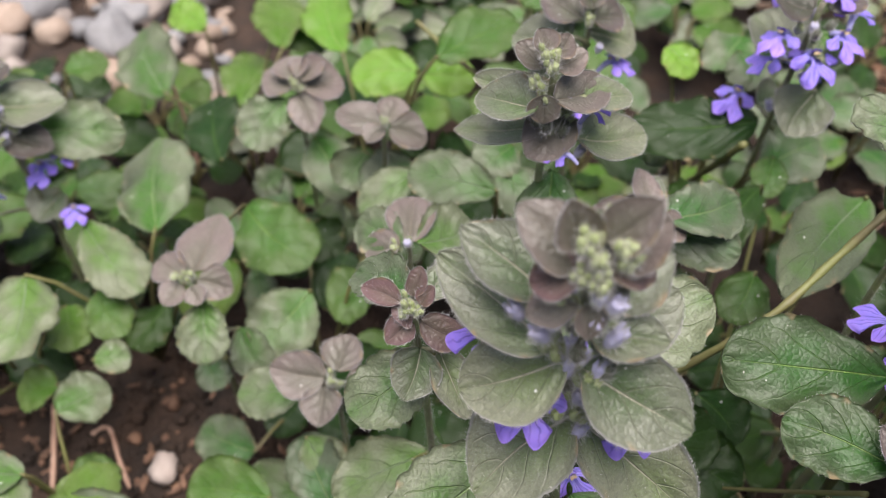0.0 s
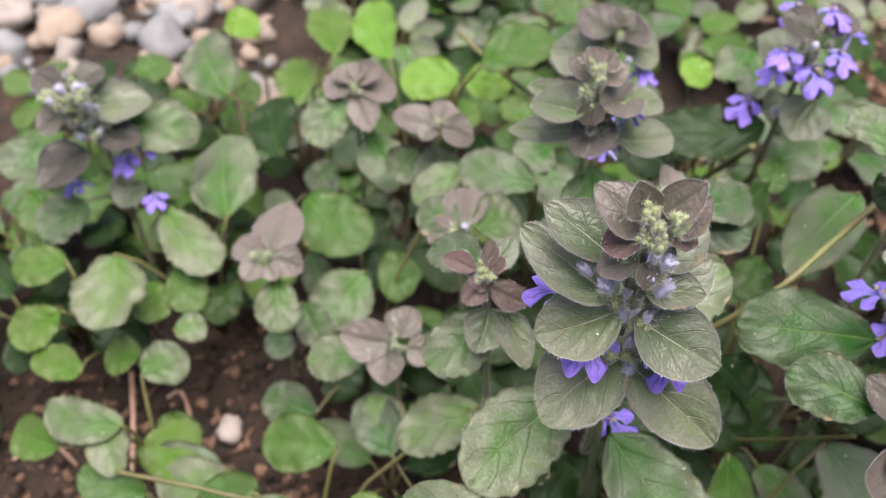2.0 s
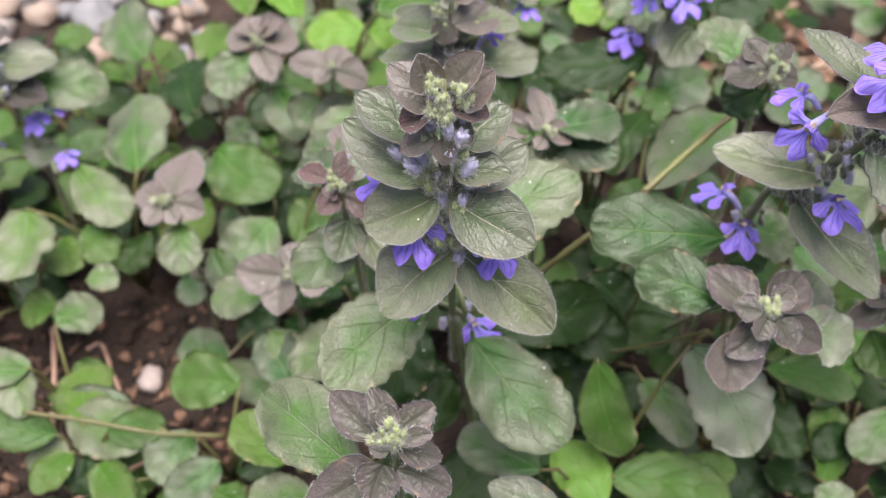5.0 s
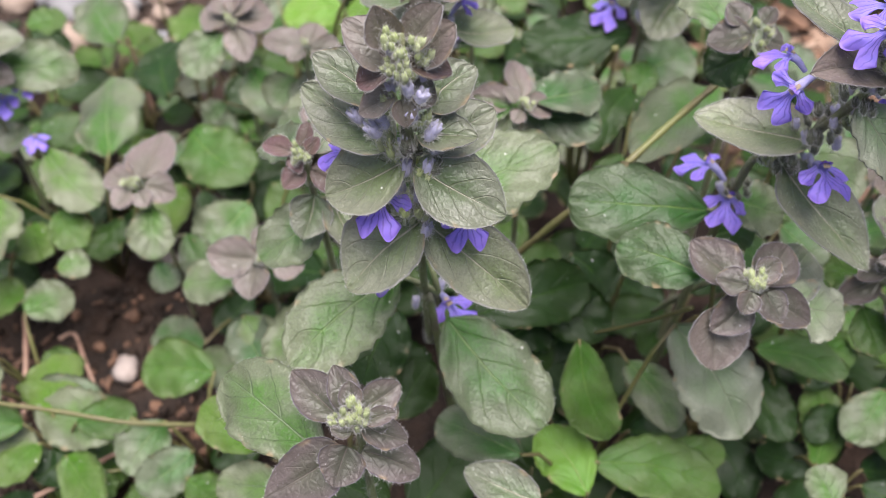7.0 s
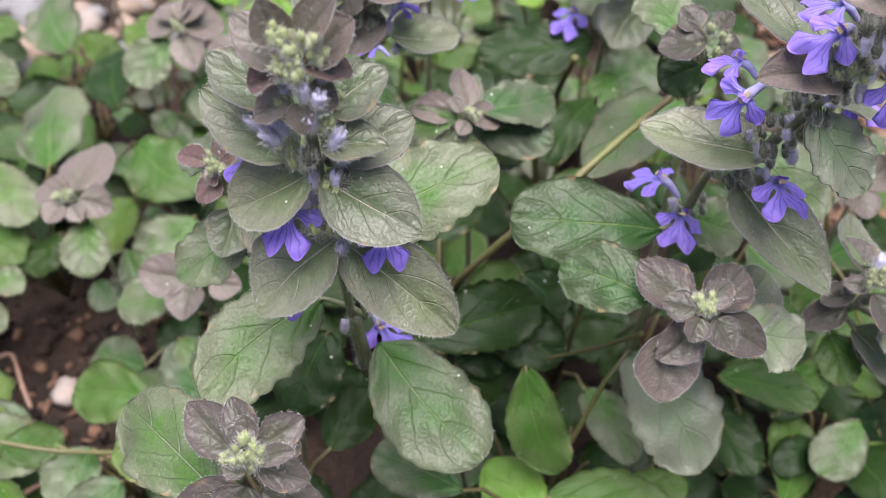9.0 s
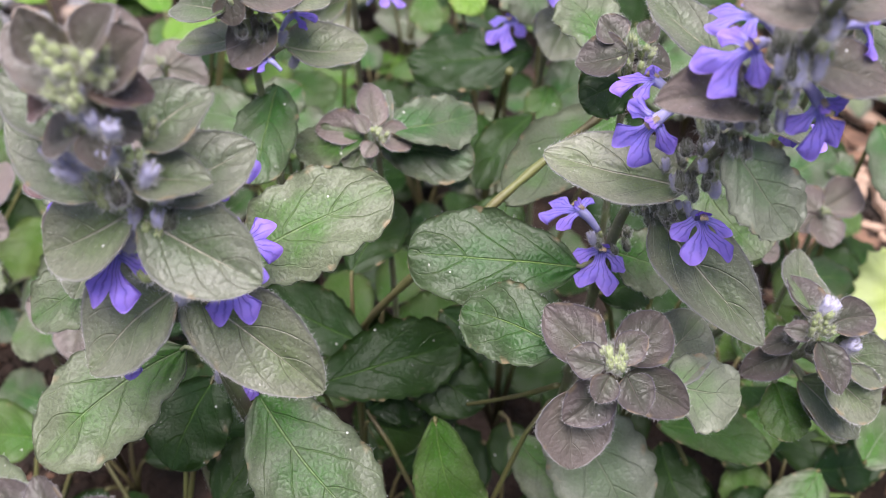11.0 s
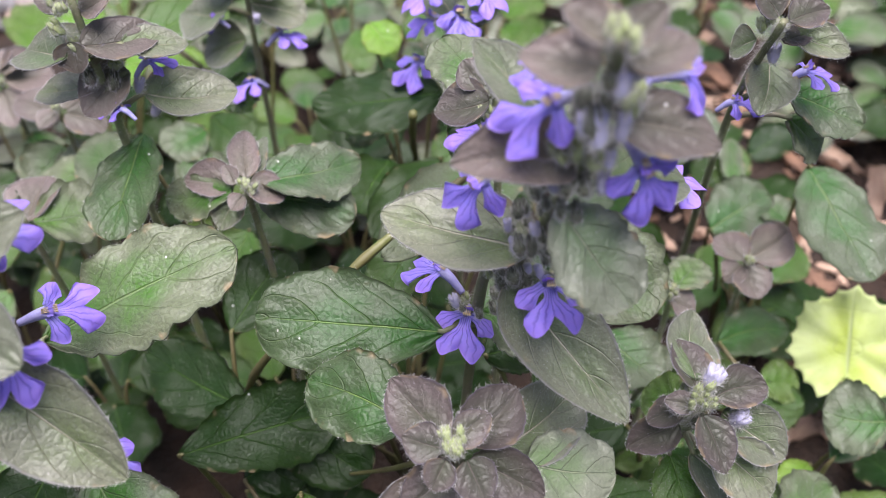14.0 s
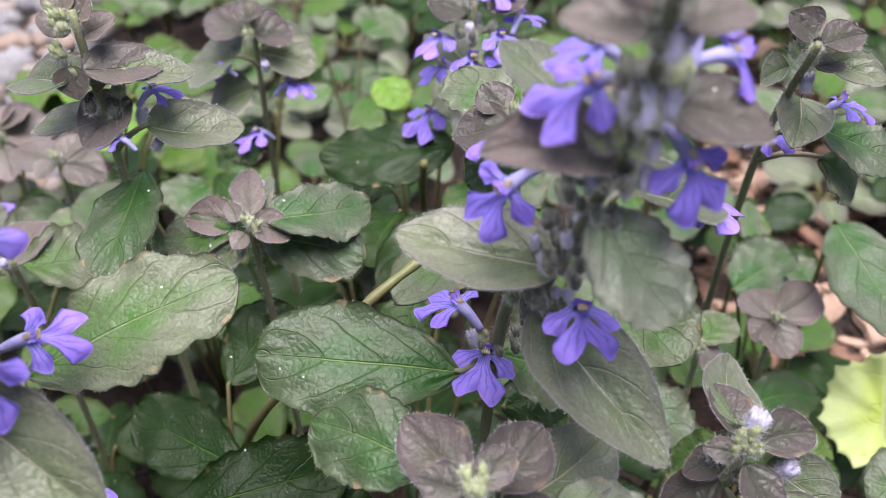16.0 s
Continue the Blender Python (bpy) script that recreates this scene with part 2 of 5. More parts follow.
PETAL = petal_material()
TUBE = plain_material("violet_tube", (0.36, 0.33, 0.68), (0.5, 0.48, 0.76), 600, 0.55, clear=0.2)
HAIR = plain_material("white_hair", (0.48, 0.46, 0.45), (0.62, 0.6, 0.58), 300, 0.5, clear=0.3)
FUZZ = plain_material("pale_bud_fuzz", (0.56, 0.55, 0.52), (0.7, 0.68, 0.68), 300, 0.5, clear=0.3)
ANTHER = plain_material("cream_anther", (0.5, 0.36, 0.2), (0.72, 0.6, 0.4), 900, 0.6)
LIME_BUD = plain_material("yellow_green_bud", (0.27, 0.33, 0.12), (0.42, 0.45, 0.29), 500, 0.5, clear=0.2)
LILAC_BUD = plain_material("lilac_bud", (0.42, 0.4, 0.6), (0.6, 0.58, 0.72), 600, 0.55, clear=0.2)
STEM = plain_material("olive_bronze_stem", (0.2, 0.24, 0.1), (0.16, 0.14, 0.1), 160, 0.5)
RUNNER = plain_material("olive_runner", (0.14, 0.15, 0.045), (0.13, 0.1, 0.05), 90, 0.5)
SOIL = plain_material("dark_crumbly_soil", (0.01, 0.006, 0.004), (0.048, 0.026, 0.016), 55, 0.9, 0.9, 0.003, 8.0)
NEEDLE = plain_material("dry_pink_brown_stalk", (0.3, 0.17, 0.12), (0.42, 0.27, 0.2), 120, 0.6)
BARK = plain_material("rusty_bark_chip", (0.07, 0.038, 0.025), (0.24, 0.13, 0.08), 130, 0.8, 0.7, 0.0008)
STONE = plain_material("pink_grey_pebble", (0.26, 0.215, 0.195), (0.37, 0.315, 0.285), 60, 0.75, 0.4, 0.0006)
GREY_STONE = plain_material("grey_pebble", (0.18, 0.176, 0.186), (0.29, 0.28, 0.285), 60, 0.75, 0.4, 0.0006)
TAN_STONE = plain_material("tan_pebble", (0.27, 0.195, 0.15), (0.38, 0.295, 0.24), 50, 0.75, 0.4, 0.0006)
PALE_BARK = plain_material("pale_peach_bark", (0.3, 0.19, 0.13), (0.52, 0.37, 0.28), 90, 0.8, 0.6, 0.0008)
PALE_STONE = plain_material("pale_pink_stone", (0.36, 0.29, 0.26), (0.48, 0.41, 0.38), 60, 0.75, 0.4, 0.0006)



# ---- building blocks ----
def mesh_object(name, verts, faces, mats, uvs=None, face_mats=None, smooth=True):
    me = bpy.data.meshes.new(name)
    me.from_pydata([tuple(v) for v in verts], [], faces)
    if uvs is not None:
        layer = me.uv_layers.new(name="blade")
        flat = np.array(uvs, float)[[i for f in faces for i in f]]
        layer.data.foreach_set("uv", flat.ravel())
    for m in mats:
        me.materials.append(m)
    if face_mats is not None:
        me.polygons.foreach_set("material_index", face_mats)
    me.polygons.foreach_set("use_smooth", [smooth] * len(faces))
    me.update()
    return new(name, me)


def under(ob, parent, m):
    """Place ob at the world pose m as a part of parent."""
    ob.parent = parent
    ob.matrix_basis = parent.matrix_basis.inverted() @ m
    return ob


def tube(points, radii, sides=7):
    """Rings along a line of points: vertices and faces."""
    verts, faces = [], []
    for i, p in enumerate(points):
        a, b = points[max(i - 1, 0)], points[min(i + 1, len(points) - 1)]
        t = (b - a).normalized()
        s = t.cross(Vector((0.31, 0.9, 0.2))).normalized()
        o = t.cross(s)
        for k in range(sides):
            q = 2 * math.pi * k / sides
            verts.append(p + (s * math.cos(q) + o * math.sin(q)) * radii[i])
        if i:
            for k in range(sides):
                k2 = (k + 1) % sides
                faces.append(((i - 1) * sides + k, (i - 1) * sides + k2, i * sides + k2, i * sides + k))
    faces.append(tuple(range(sides))[::-1])
    n = len(verts) - sides
    faces.append(tuple(range(n, n + sides)))
    return verts, faces


def bend(points, steps):
    """A smooth line through the points."""
    out = []
    for i in range(len(points) - 1):
        p0, p1, p2, p3 = points[max(i - 1, 0)], points[i], points[i + 1], points[min(i + 2, len(points) - 1)]
        for k in range(steps):
            s = k / steps
            out.append(0.5 * (2 * p1 + (p2 - p0) * s + (2 * p0 - 5 * p1 + 4 * p2 - p3) * s * s + (3 * p1 - p0 - 3 * p2 + p3) * s ** 3))
    out.append(points[-1].copy())
    return out


def hair_blade(verts, faces, root, way, length, width):
    side = way.cross(Vector((rng.uniform(-1, 1), rng.uniform(-1, 1), rng.uniform(-1, 1)))).normalized() * width
    n = len(verts)
    droop = Vector((rng.uniform(-0.3, 0.3), rng.uniform(-0.3, 0.3), rng.uniform(-0.3, 0.3))) * length
    verts += [root - side, root + side, root + way * length + droop]
    faces.append((n, n + 1, n + 2))


FACING = Vector((0, -0.45, 0.9)).normalized()


def blade(length, width, kind, nu, nv, stalk, hairy):
    """A leaf blade along +x, its face to +z: arched, cupped, quilted between the ribs, with a scalloped rim, thickness and a short stalk."""
    broad = kind in ("green", "rich", "silver_lit", "pale", "deep_shaded", "bright", "lime")
    up_pow, tip_pow = (0.66, 0.52) if broad else (0.52, 0.73)
    up_pow += rng.uniform(-0.08, 0.1)
    tip_pow += rng.uniform(-0.05, 0.08)
    peak = up_pow / (up_pow + tip_pow)
    top = peak ** up_pow * (1 - peak) ** tip_pow
    arch = rng.uniform(0.02, 0.16) if broad else rng.uniform(0.0, 0.14)
    cup = rng.uniform(0.08, 0.3) if not broad else rng.uniform(-0.08, 0.14)
    twist = rng.uniform(-0.22, 0.22)
    swing = rng.uniform(-0.07, 0.07)
    scallops = rng.choice((7, 8, 9)) if broad else 6
    depth = rng.uniform(0.05, 0.12) if broad else rng.uniform(0.01, 0.03)
    seed = Vector((rng.uniform(0, 90), rng.uniform(0, 90), rng.uniform(0, 90)))
    thick = 0.00035
    verts, uvs = [], []
    for i in range(nu + 1):
        u = i / nu
        e = 1 - (1 - u) ** 1.25
        half = 0.5 * width * (e ** up_pow * (1 - e) ** tip_pow) / top if 0 < i < nu else 0.02 * width
        if i == 0:
            half = (0.035 if broad else 0.1) * width
        half *= 1 + depth * abs(math.sin(math.pi * scallops * e)) - depth * 0.5
        for j in range(nv + 1):
            v = 2 * j / nv - 1
            ripple = 1 + 0.11 * noise.noise(seed + Vector((3 * u, 2.0 if v > 0 else -2.0, 0)))
            y = v * half * ripple
            x = e * length
            w = abs(v)
            z = -arch * length * (e - 0.35) ** 2 * 1.6
            z += cup * half * w * w * 1.3 - (0.05 if broad else 0.13) * half * math.exp(-(v / 0.12) ** 2)
            z += twist * y * (e - 0.2)
            quilt = math.cos(2 * math.pi * (3.6 * u - 1.7 * w ** 1.3))
            z += (0.013 if broad else 0.008) * width * quilt * min(1, 3 * w) * (1 - w * 0.5) * (1 + 1.5 * noise.noise(seed + Vector((x, y, 9)) * 160))
            z += (0.1 if broad else 0.08) * width * noise.noise(seed + Vector((x, y, 0)) * 110) * (0.35 + w) + 0.006 * width * noise.noise(seed + Vector((x, y, 4)) * 330)
            if broad:
                z += 0.045 * width * w ** 3 * math.sin((6.5 if v > 0 else 5.3) * math.pi * e + seed.x + 2 * v)
            y += swing * length * math.sin(math.pi * e)
            verts.append(Vector((x, y, z)))
            uvs.append((e, 0.5 + 0.5 * v))
    count = len(verts)
    row = nv + 1
    faces = [(i * row + j, (i + 1) * row + j, (i + 1) * row + j + 1, i * row + j + 1) for i in range(nu) for j in range(nv)]
    verts += [v - Vector((0, 0, thick)) for v in verts[:count]]
    uvs += uvs[:count]
    faces += [tuple(count + k for k in reversed(f)) for f in faces[:]]
    ring = [j for j in range(row)] + [i * row + nv for i in range(1, nu + 1)] + [nu * row + j for j in range(nv - 1, -1, -1)] + [i * row for i in range(nu - 1, 0, -1)]
    for a, b in zip(ring, ring[1:] + ring[:1]):
        faces.append((b, a, count + a, count + b))
    mats = [0] * len(faces)
    if stalk:
        tv, tf = tube(stalk, [0.0008, 0.0007, 0.0006, 0.0005, 0.0004], 6)
        n = len(verts)
        verts += tv
        uvs += [(0.1, 0.5)] * len(tv)
        faces += [tuple(n + k for k in f) for f in tf]
        mats += [1] * len(tf)
    if hairy:
        hv, hf = [], []
        centre = Vector((length * 0.5, 0, 0))
        for _ in range(hairy):
            if rng.random() < 0.75:
                i = rng.randint(1, nu - 1)
                j = rng.choice((0, nv))
                p = verts[i * row + j].lerp(verts[(i + 1) * row + j], rng.random())
                out = Vector((0.35, 1 if j else -1, rng.uniform(-0.1, 0.5))).normalized()
            else:
                p = verts[rng.randrange(count)].copy()
                out = Vector((rng.uniform(-0.6, 0.6), rng.uniform(-0.6, 0.6), 0.7)).normalized()
            hair_blade(hv, hf, p, out, rng.uniform(0.0003, 0.00075), 0.000022)
        n = len(verts)
        verts += hv
        uvs += [(0.5, 0.5)] * len(hv)
        faces += [tuple(n + k for k in f) for f in hf]
        mats += [2] * len(hf)
    return verts, faces, uvs, mats


def leaf_frame(b, t, root):
    """The pose of a leaf from b to t, and in it the line of a stalk that comes from root."""
    x = (t - b).normalized()
    hint = (FACING + Vector((rng.uniform(-0.16, 0.16), rng.uniform(-0.16, 0.16), 0))).normalized()
    y = hint.cross(x).normalized()
    m = Matrix.Translation(b) @ Matrix((x, y, x.cross(y))).transposed().to_4x4()
    if root is None:
        return m, None
    inv = m.inverted()
    rise = UP * (b.z - root.z)
    return m, [inv @ p for p in (root, root.lerp(b, 0.35) + rise * 0.2, root.lerp(b, 0.75) + rise * 0.14, b, b + x * 0.03 * (t - b).length)]


def leaf(parent, base, tip, width, kind, stalk=False, fine=True):
    """One leaf from its base to its tip (millimetres)."""
    b, t = Vector(base) * MM, Vector(tip) * MM
    length = (t - b).length
    root = None
    if stalk is True:
        root = parent.matrix_basis.translation.copy()
        root.z = min(0.004, b.z * 0.4)
    elif stalk:
        root = Vector(stalk) * MM
    m, line = leaf_frame(b, t, root)
    low = stalk is True
    hairy = int(22000 * length) if fine and kind in ("dark", "purple", "rose", "wine") else (170 if fine and not low else 0)
    nu, nv = (40, 18) if fine and not low else ((30, 12) if fine else (16, 6))
    verts, faces, uvs, mats = blade(length, width * MM, kind, nu, nv, line, hairy)
    name = "bract" if kind in ("dark", "purple", "rose", "wine") and length < 0.03 else "leaf"
    ob = mesh_object(name, verts, faces, [LEAF[kind], RUNNER if stalk is True else STEM, HAIR], uvs, mats)
    return under(ob, parent, m)


def stem_line(parent, points, radius, hairs, mat, name="stem"):
    line = bend(points, 8)
    n = len(line)
    verts, faces = tube(line, [radius * (1.12 - 0.4 * i / n) * (1 + 0.06 * math.sin(i * 1.7)) for i in range(n)], 8)
    mats = [0] * len(faces)
    hv, hf = [], []
    for _ in range(hairs):
        s = rng.random() ** 0.6 * (n - 1)
        i = int(s)
        p = line[i].lerp(line[min(i + 1, n - 1)], s - i)
        out = Vector((rng.gauss(0, 1), rng.gauss(0, 1), 0.3)).normalized()
        hair_blade(hv, hf, p + out * radius * 0.8, out, rng.uniform(0.0008, 0.0018), 0.00003)
    k = len(verts)
    verts += hv
    faces += [tuple(k + q for q in f) for f in hf]
    mats += [1] * len(hf)
    return under(mesh_object(name, verts, faces, [mat, HAIR], None, mats), parent, Matrix())


def bugle(base, top, radius, label, nodes_at=()):
    """A bugle plant: an empty at its foot, with its upright stem."""
    foot = Vector(base) * MM
    b = new("bugle_plant")
    b.empty_display_size = 0.01
    b.matrix_basis = Matrix.Translation(foot)
    tagged(b, label, "plant", "bugle plants")
    crown = Vector(top) * MM
    mid = foot.lerp(crown, 0.5) + Vector((rng.uniform(-0.003, 0.003), rng.uniform(0, 0.004), 0))
    between = [Vector(p) * MM for p in nodes_at] or [mid]
    stem_line(b, [foot - UP * 0.004, *between, crown], radius * 0.58 * MM, int(crown.z * 9000), STEM)
    b["crown"] = [*crown]
    return b


ROSETTE_LABELS = {
    "green": "low bugle rosette of dull green rounded leaves",
    "pale": "low bugle rosette of pale grey-green leaves",
    "silver_lit": "low bugle rosette of green leaves lightened as if lit",
    "deep_shaded": "low bugle rosette of green leaves coloured dark for shade",
    "bright": "low bugle rosette of fresh green rounded leaves",
    "lime": "low bugle rosette of lime green young leaves",
    "dark": "low bugle rosette of dark bronze leaves",
}


def rosette(base, kind, group="bugle rosettes"):
    """A flowerless ground plant: an empty at its crown on the soil."""
    b = new("bugle_rosette")
    b.empty_display_size = 0.01
    b.matrix_basis = Matrix.Translation(Vector(base) * MM)
    return tagged(b, ROSETTE_LABELS[kind], "plant", group)


def runner(parent, points, radius):
    return stem_line(parent, [Vector(p) * MM for p in points], radius * 0.72 * MM, 0, RUNNER, "runner")


def strip(length, start, widest, end, notch, curl, nu=9, nv=8, dish=0.1, spread=0.5):
    """A petal along +x drooping to -z: widths at its start, widest place and end, and a notch in its end."""
    wave = rng.uniform(0, 40)
    verts, uvs = [], []
    for i in range(nu + 1):
        u = i / nu
        for j in range(nv + 1):
            v = 2 * j / nv - 1
            s = min(max((u - 0.2) / 0.58, 0), 1)
            grow = start + (widest - start) * s * s * (3 - 2 * s)
            w = abs(v)
            if notch:
                cut = notch * (1 - w / 0.52) ** 1.6 if w < 0.52 else 0.4 * ((w - 0.52) / 0.48) ** 2
            else:
                cut = 0.42 * v * v
            reach = length * u * (1 - u * u * cut)
            a = curl * u
            verts.append(Vector((reach * math.cos(a), 0.5 * grow * v, -reach * math.sin(a) - dish * grow * v * v * (0.4 + u) + 0.04 * length * math.sin(3 * v + 4 * u + wave) + 0.03 * length * u * u * math.sin(9 * v + wave * 2) + 0.07 * length * u * noise.noise(Vector((u * 2.5, v * 1.6, wave))))))
            uvs.append((u, 0.5 + spread * v))
    row = nv + 1
    count = len(verts)
    faces = [(i * row + j, (i + 1) * row + j, (i + 1) * row + j + 1, i * row + j + 1) for i in range(nu) for j in range(nv)]
    lower = [v - Vector((0.00012, 0, 0.00012)) for v in verts]
    faces += [tuple(count + k for k in reversed(f)) for f in faces[:]]
    ring = list(range(row)) + [i * row + nv for i in range(1, nu + 1)] + [nu * row + j for j in range(nv - 1, -1, -1)] + [i * row for i in range(nu - 1, 0, -1)]
    for a, b in zip(ring, ring[1:] + ring[:1]):
        faces.append((b, a, count + a, count + b))
    return verts + lower, faces, uvs + uvs


def make_flower_meshes(size):
    """Meshes of one flower of a lip this wide: tube, middle lobe, side lobe, upper lobe, stamens."""
    made = {}
    line = bend([Vector((-0.5 * size, 0, -0.42 * size)), Vector((-0.22 * size, 0, -0.13 * size)), Vector((0.03 * size, 0, -0.01 * size))], 5)
    v, f = tube(line, [size * (0.07 + 0.075 * i / len(line)) for i in range(len(line))], 9)
    made["flower"] = (v, f[:-1], None, TUBE)
    v, f, uv = strip(rng.uniform(0.9, 1.0) * size, 0.24 * size, rng.uniform(0.95, 1.12) * size, 0.42 * size, rng.uniform(0.26, 0.36), rng.uniform(0.16, 0.36), 16, 24)
    made["lower_lip"] = (v, f, uv, PETAL)
    v, f, uv = strip(0.6 * size, 0.2 * size, rng.uniform(0.42, 0.48) * size, 0.16 * size, 0.0, rng.uniform(0.2, 0.45), 10, 10, 0.12, 0.3)
    made["side_lobe"] = (v, f, uv, PETAL)
    v, f, uv = strip(0.26 * size, 0.24 * size, 0.32 * size, 0.1 * size, 0.2, -0.3, 4, 4, 0.1, 0.3)
    made["upper_lip"] = (v, f, uv, PETAL)
    verts, faces = [], []
    for k in (-0.9, -0.3, 0.3, 0.9):
        pts = [Vector((-0.1 * size, 0.04 * size * k, 0.05 * size)), Vector((0.1 * size, 0.06 * size * k, 0.12 * size)), Vector((0.17 * size, 0.07 * size * k, 0.1 * size)), Vector((0.19 * size, 0.07 * size * k, 0.08 * size))]
        tv, tf = tube(pts, [0.01 * size, 0.01 * size, 0.024 * size, 0.008 * size], 5)
        n = len(verts)
        verts += tv
        faces += [tuple(n + q for q in g) for g in tf]
    made["anther_tuft"] = (verts, faces, None, ANTHER)
    out = {}
    for name, (v, f, uv, mat) in made.items():
        ob = mesh_object(name, v, f, [mat], uv)
        out[name] = ob.data
        bpy.data.objects.remove(ob)
    return out


FLOWERS = [make_flower_meshes(0.01) for _ in range(9)]


def flower(parent, mouth, azimuth, size, tip=None, facing=(-0.1, -0.55, 0.83)):
    """An open bugle flower: its mouth in millimetres, the way that its lip points (an azimuth, or the lip's tip), its lip's width."""
    meshes = rng.choice(FLOWERS)
    k = size / 10
    tilt = rng.uniform(-6, 9)
    m = Matrix.Translation(Vector(mouth) * MM) @ pose(0, 0, 0, rng.uniform(-9, 9), tilt, azimuth + rng.uniform(-6, 6)) @ Matrix.Scale(k, 4)
    if tip:
        x = (Vector(tip) - Vector(mouth)).normalized()
        y = Vector(facing).cross(x).normalized()
        m = Matrix.Translation(Vector(mouth) * MM) @ Matrix((x, y, x.cross(y))).transposed().to_4x4() @ pose(0, 0, 0, rng.uniform(-4, 4), -8, 0) @ Matrix.Scale(k, 4)
    tube_part = under(new("flower", meshes["flower"]), parent, m)

    def petal(name, local):
        ob = new(name, meshes[name])
        ob.parent = tube_part
        ob.matrix_basis = local

    petal("lower_lip", pose(0.0004, 0, -0.0006, 0, rng.uniform(-6, 8), rng.uniform(-5, 5)))
    for side in (-1, 1):
        petal("side_lobe", pose(0.0003, side * 0.0011, -0.0001, side * rng.uniform(5, 16), rng.uniform(-4, 12), side * rng.uniform(56, 76)))
    petal("upper_lip", pose(-0.0003, 0, 0.0008, 0, -40, 0))
    petal("anther_tuft", pose(0, 0, 0.0004))
    return tube_part


def make_bud_mesh(mat, style):
    """A furry unopened bud: a calyx with pointed teeth, a frilled lilac bud or a knot of small green ones."""
    verts, faces = [], []
    rings, sides = 6, 10
    balls = [(Vector((0, 0, 0)), 1.0)]
    if style == "knot":
        balls = [(Vector((rng.uniform(-0.38, 0.38), rng.uniform(-0.38, 0.38), rng.uniform(-0.35, 0.4))), rng.uniform(0.36, 0.6)) for _ in range(6)]
    for centre, big in balls:
        n = len(verts)
        for i in range(rings + 1):
            s = i / rings
            r = 0.46 * math.sin(math.pi * (0.1 + 0.82 * s)) ** 0.8 * rng.uniform(0.92, 1.08)
            for k in range(sides):
                q = 2 * math.pi * k / sides
                tooth = {"calyx": 0.42, "frill": 0.3, "knot": 0.42}[style] * (s > 0.8) * (1 if k % 2 == 0 else -0.4) * rng.uniform(0.6, 1.3)
                flare = 1 + 0.08 * math.cos(5 * q) + (0.5 * (s > 0.8) if style == "frill" else 0)
                verts.append((centre + Vector((r * math.cos(q) * flare, r * math.sin(q) * flare, -0.5 + s + tooth)) * big) * 0.001)
            if i:
                for k in range(sides):
                    k2 = (k + 1) % sides
                    faces.append((n + (i - 1) * sides + k, n + (i - 1) * sides + k2, n + i * sides + k2, n + i * sides + k))
        top = len(verts)
        verts.append((centre + Vector((0, 0, 0.35 if style != "frill" else 0.1)) * big) * 0.001)
        faces += [(n + rings * sides + k, n + rings * sides + (k + 1) % sides, top) for k in range(sides)]
    mats = [0] * len(faces)
    hv, hf = [], []
    for _ in range(600):
        centre, big = rng.choice(balls)
        out = Vector((rng.gauss(0, 1), rng.gauss(0, 1), rng.gauss(0.2, 1))).normalized()
        root = (centre + Vector((out.x * 0.4, out.y * 0.4, out.z * 0.5)) * big) * 0.001
        hair_blade(hv, hf, root, (out + UP * 0.4).normalized(), rng.uniform(0.0002, 0.00055), 0.000009)
    k = len(verts)
    verts += hv
    faces += [tuple(k + q for q in f) for f in hf]
    mats += [1] * len(hf)
    ob = mesh_object("bud", verts, faces, [mat, FUZZ], None, mats)
    me = ob.data
    bpy.data.objects.remove(ob)
    return me


CALYX = plain_material("dark_furry_calyx", (0.085, 0.1, 0.05), (0.07, 0.055, 0.065), 500, 0.55)
BUDS = {"calyx": [make_bud_mesh(CALYX, "calyx") for _ in range(3)], "lime": [make_bud_mesh(LIME_BUD, "knot") for _ in range(4)], "lilac": [make_bud_mesh(LILAC_BUD, "frill") for _ in range(3)]}


def bud(parent, place, size, kind):
    """A bud this many millimetres long, leaning out from the stem."""
    p = Vector(place) * MM
    crown = Vector(parent["crown"])
    out = Vector((p.x - crown.x, p.y - crown.y, 0.004)).normalized()
    turn = (out * 0.7 + UP * 0.7 + Vector((rng.uniform(-0.25, 0.25), rng.uniform(-0.25, 0.25), 0))).normalized().to_track_quat("Z", "Y").to_matrix().to_4x4()
    size *= {"lilac": 0.95, "lime": 1.15, "calyx": 1.1}[kind]
    ob = new("bud", rng.choice(BUDS[kind]))
    return under(ob, parent, Matrix.Translation(p) @ turn @ Matrix.Diagonal((size * 0.66, size * 0.66, size * rng.uniform(0.7, 0.95), 1)))


def whorl(parent, node_at, radius, count, size, pale=False):
    """A ring of furry calyxes round the stem at a node."""
    start = rng.uniform(0, 6.28)
    count = max(4, int(count * 0.7))
    for k in range(count):
        a = start + 6.283 * k / count + rng.uniform(-0.25, 0.25)
        r = radius * rng.uniform(0.75, 1.2)
        p = (node_at[0] + r * math.cos(a), node_at[1] + r * math.sin(a), node_at[2] + rng.uniform(-1.5, 1.5))
        bud(parent, p, size * rng.uniform(0.65, 1.0), rng.choice(("calyx", "lime", "lime", "lilac", "lilac") if pale else ("calyx", "calyx", "calyx", "lime", "lilac")))


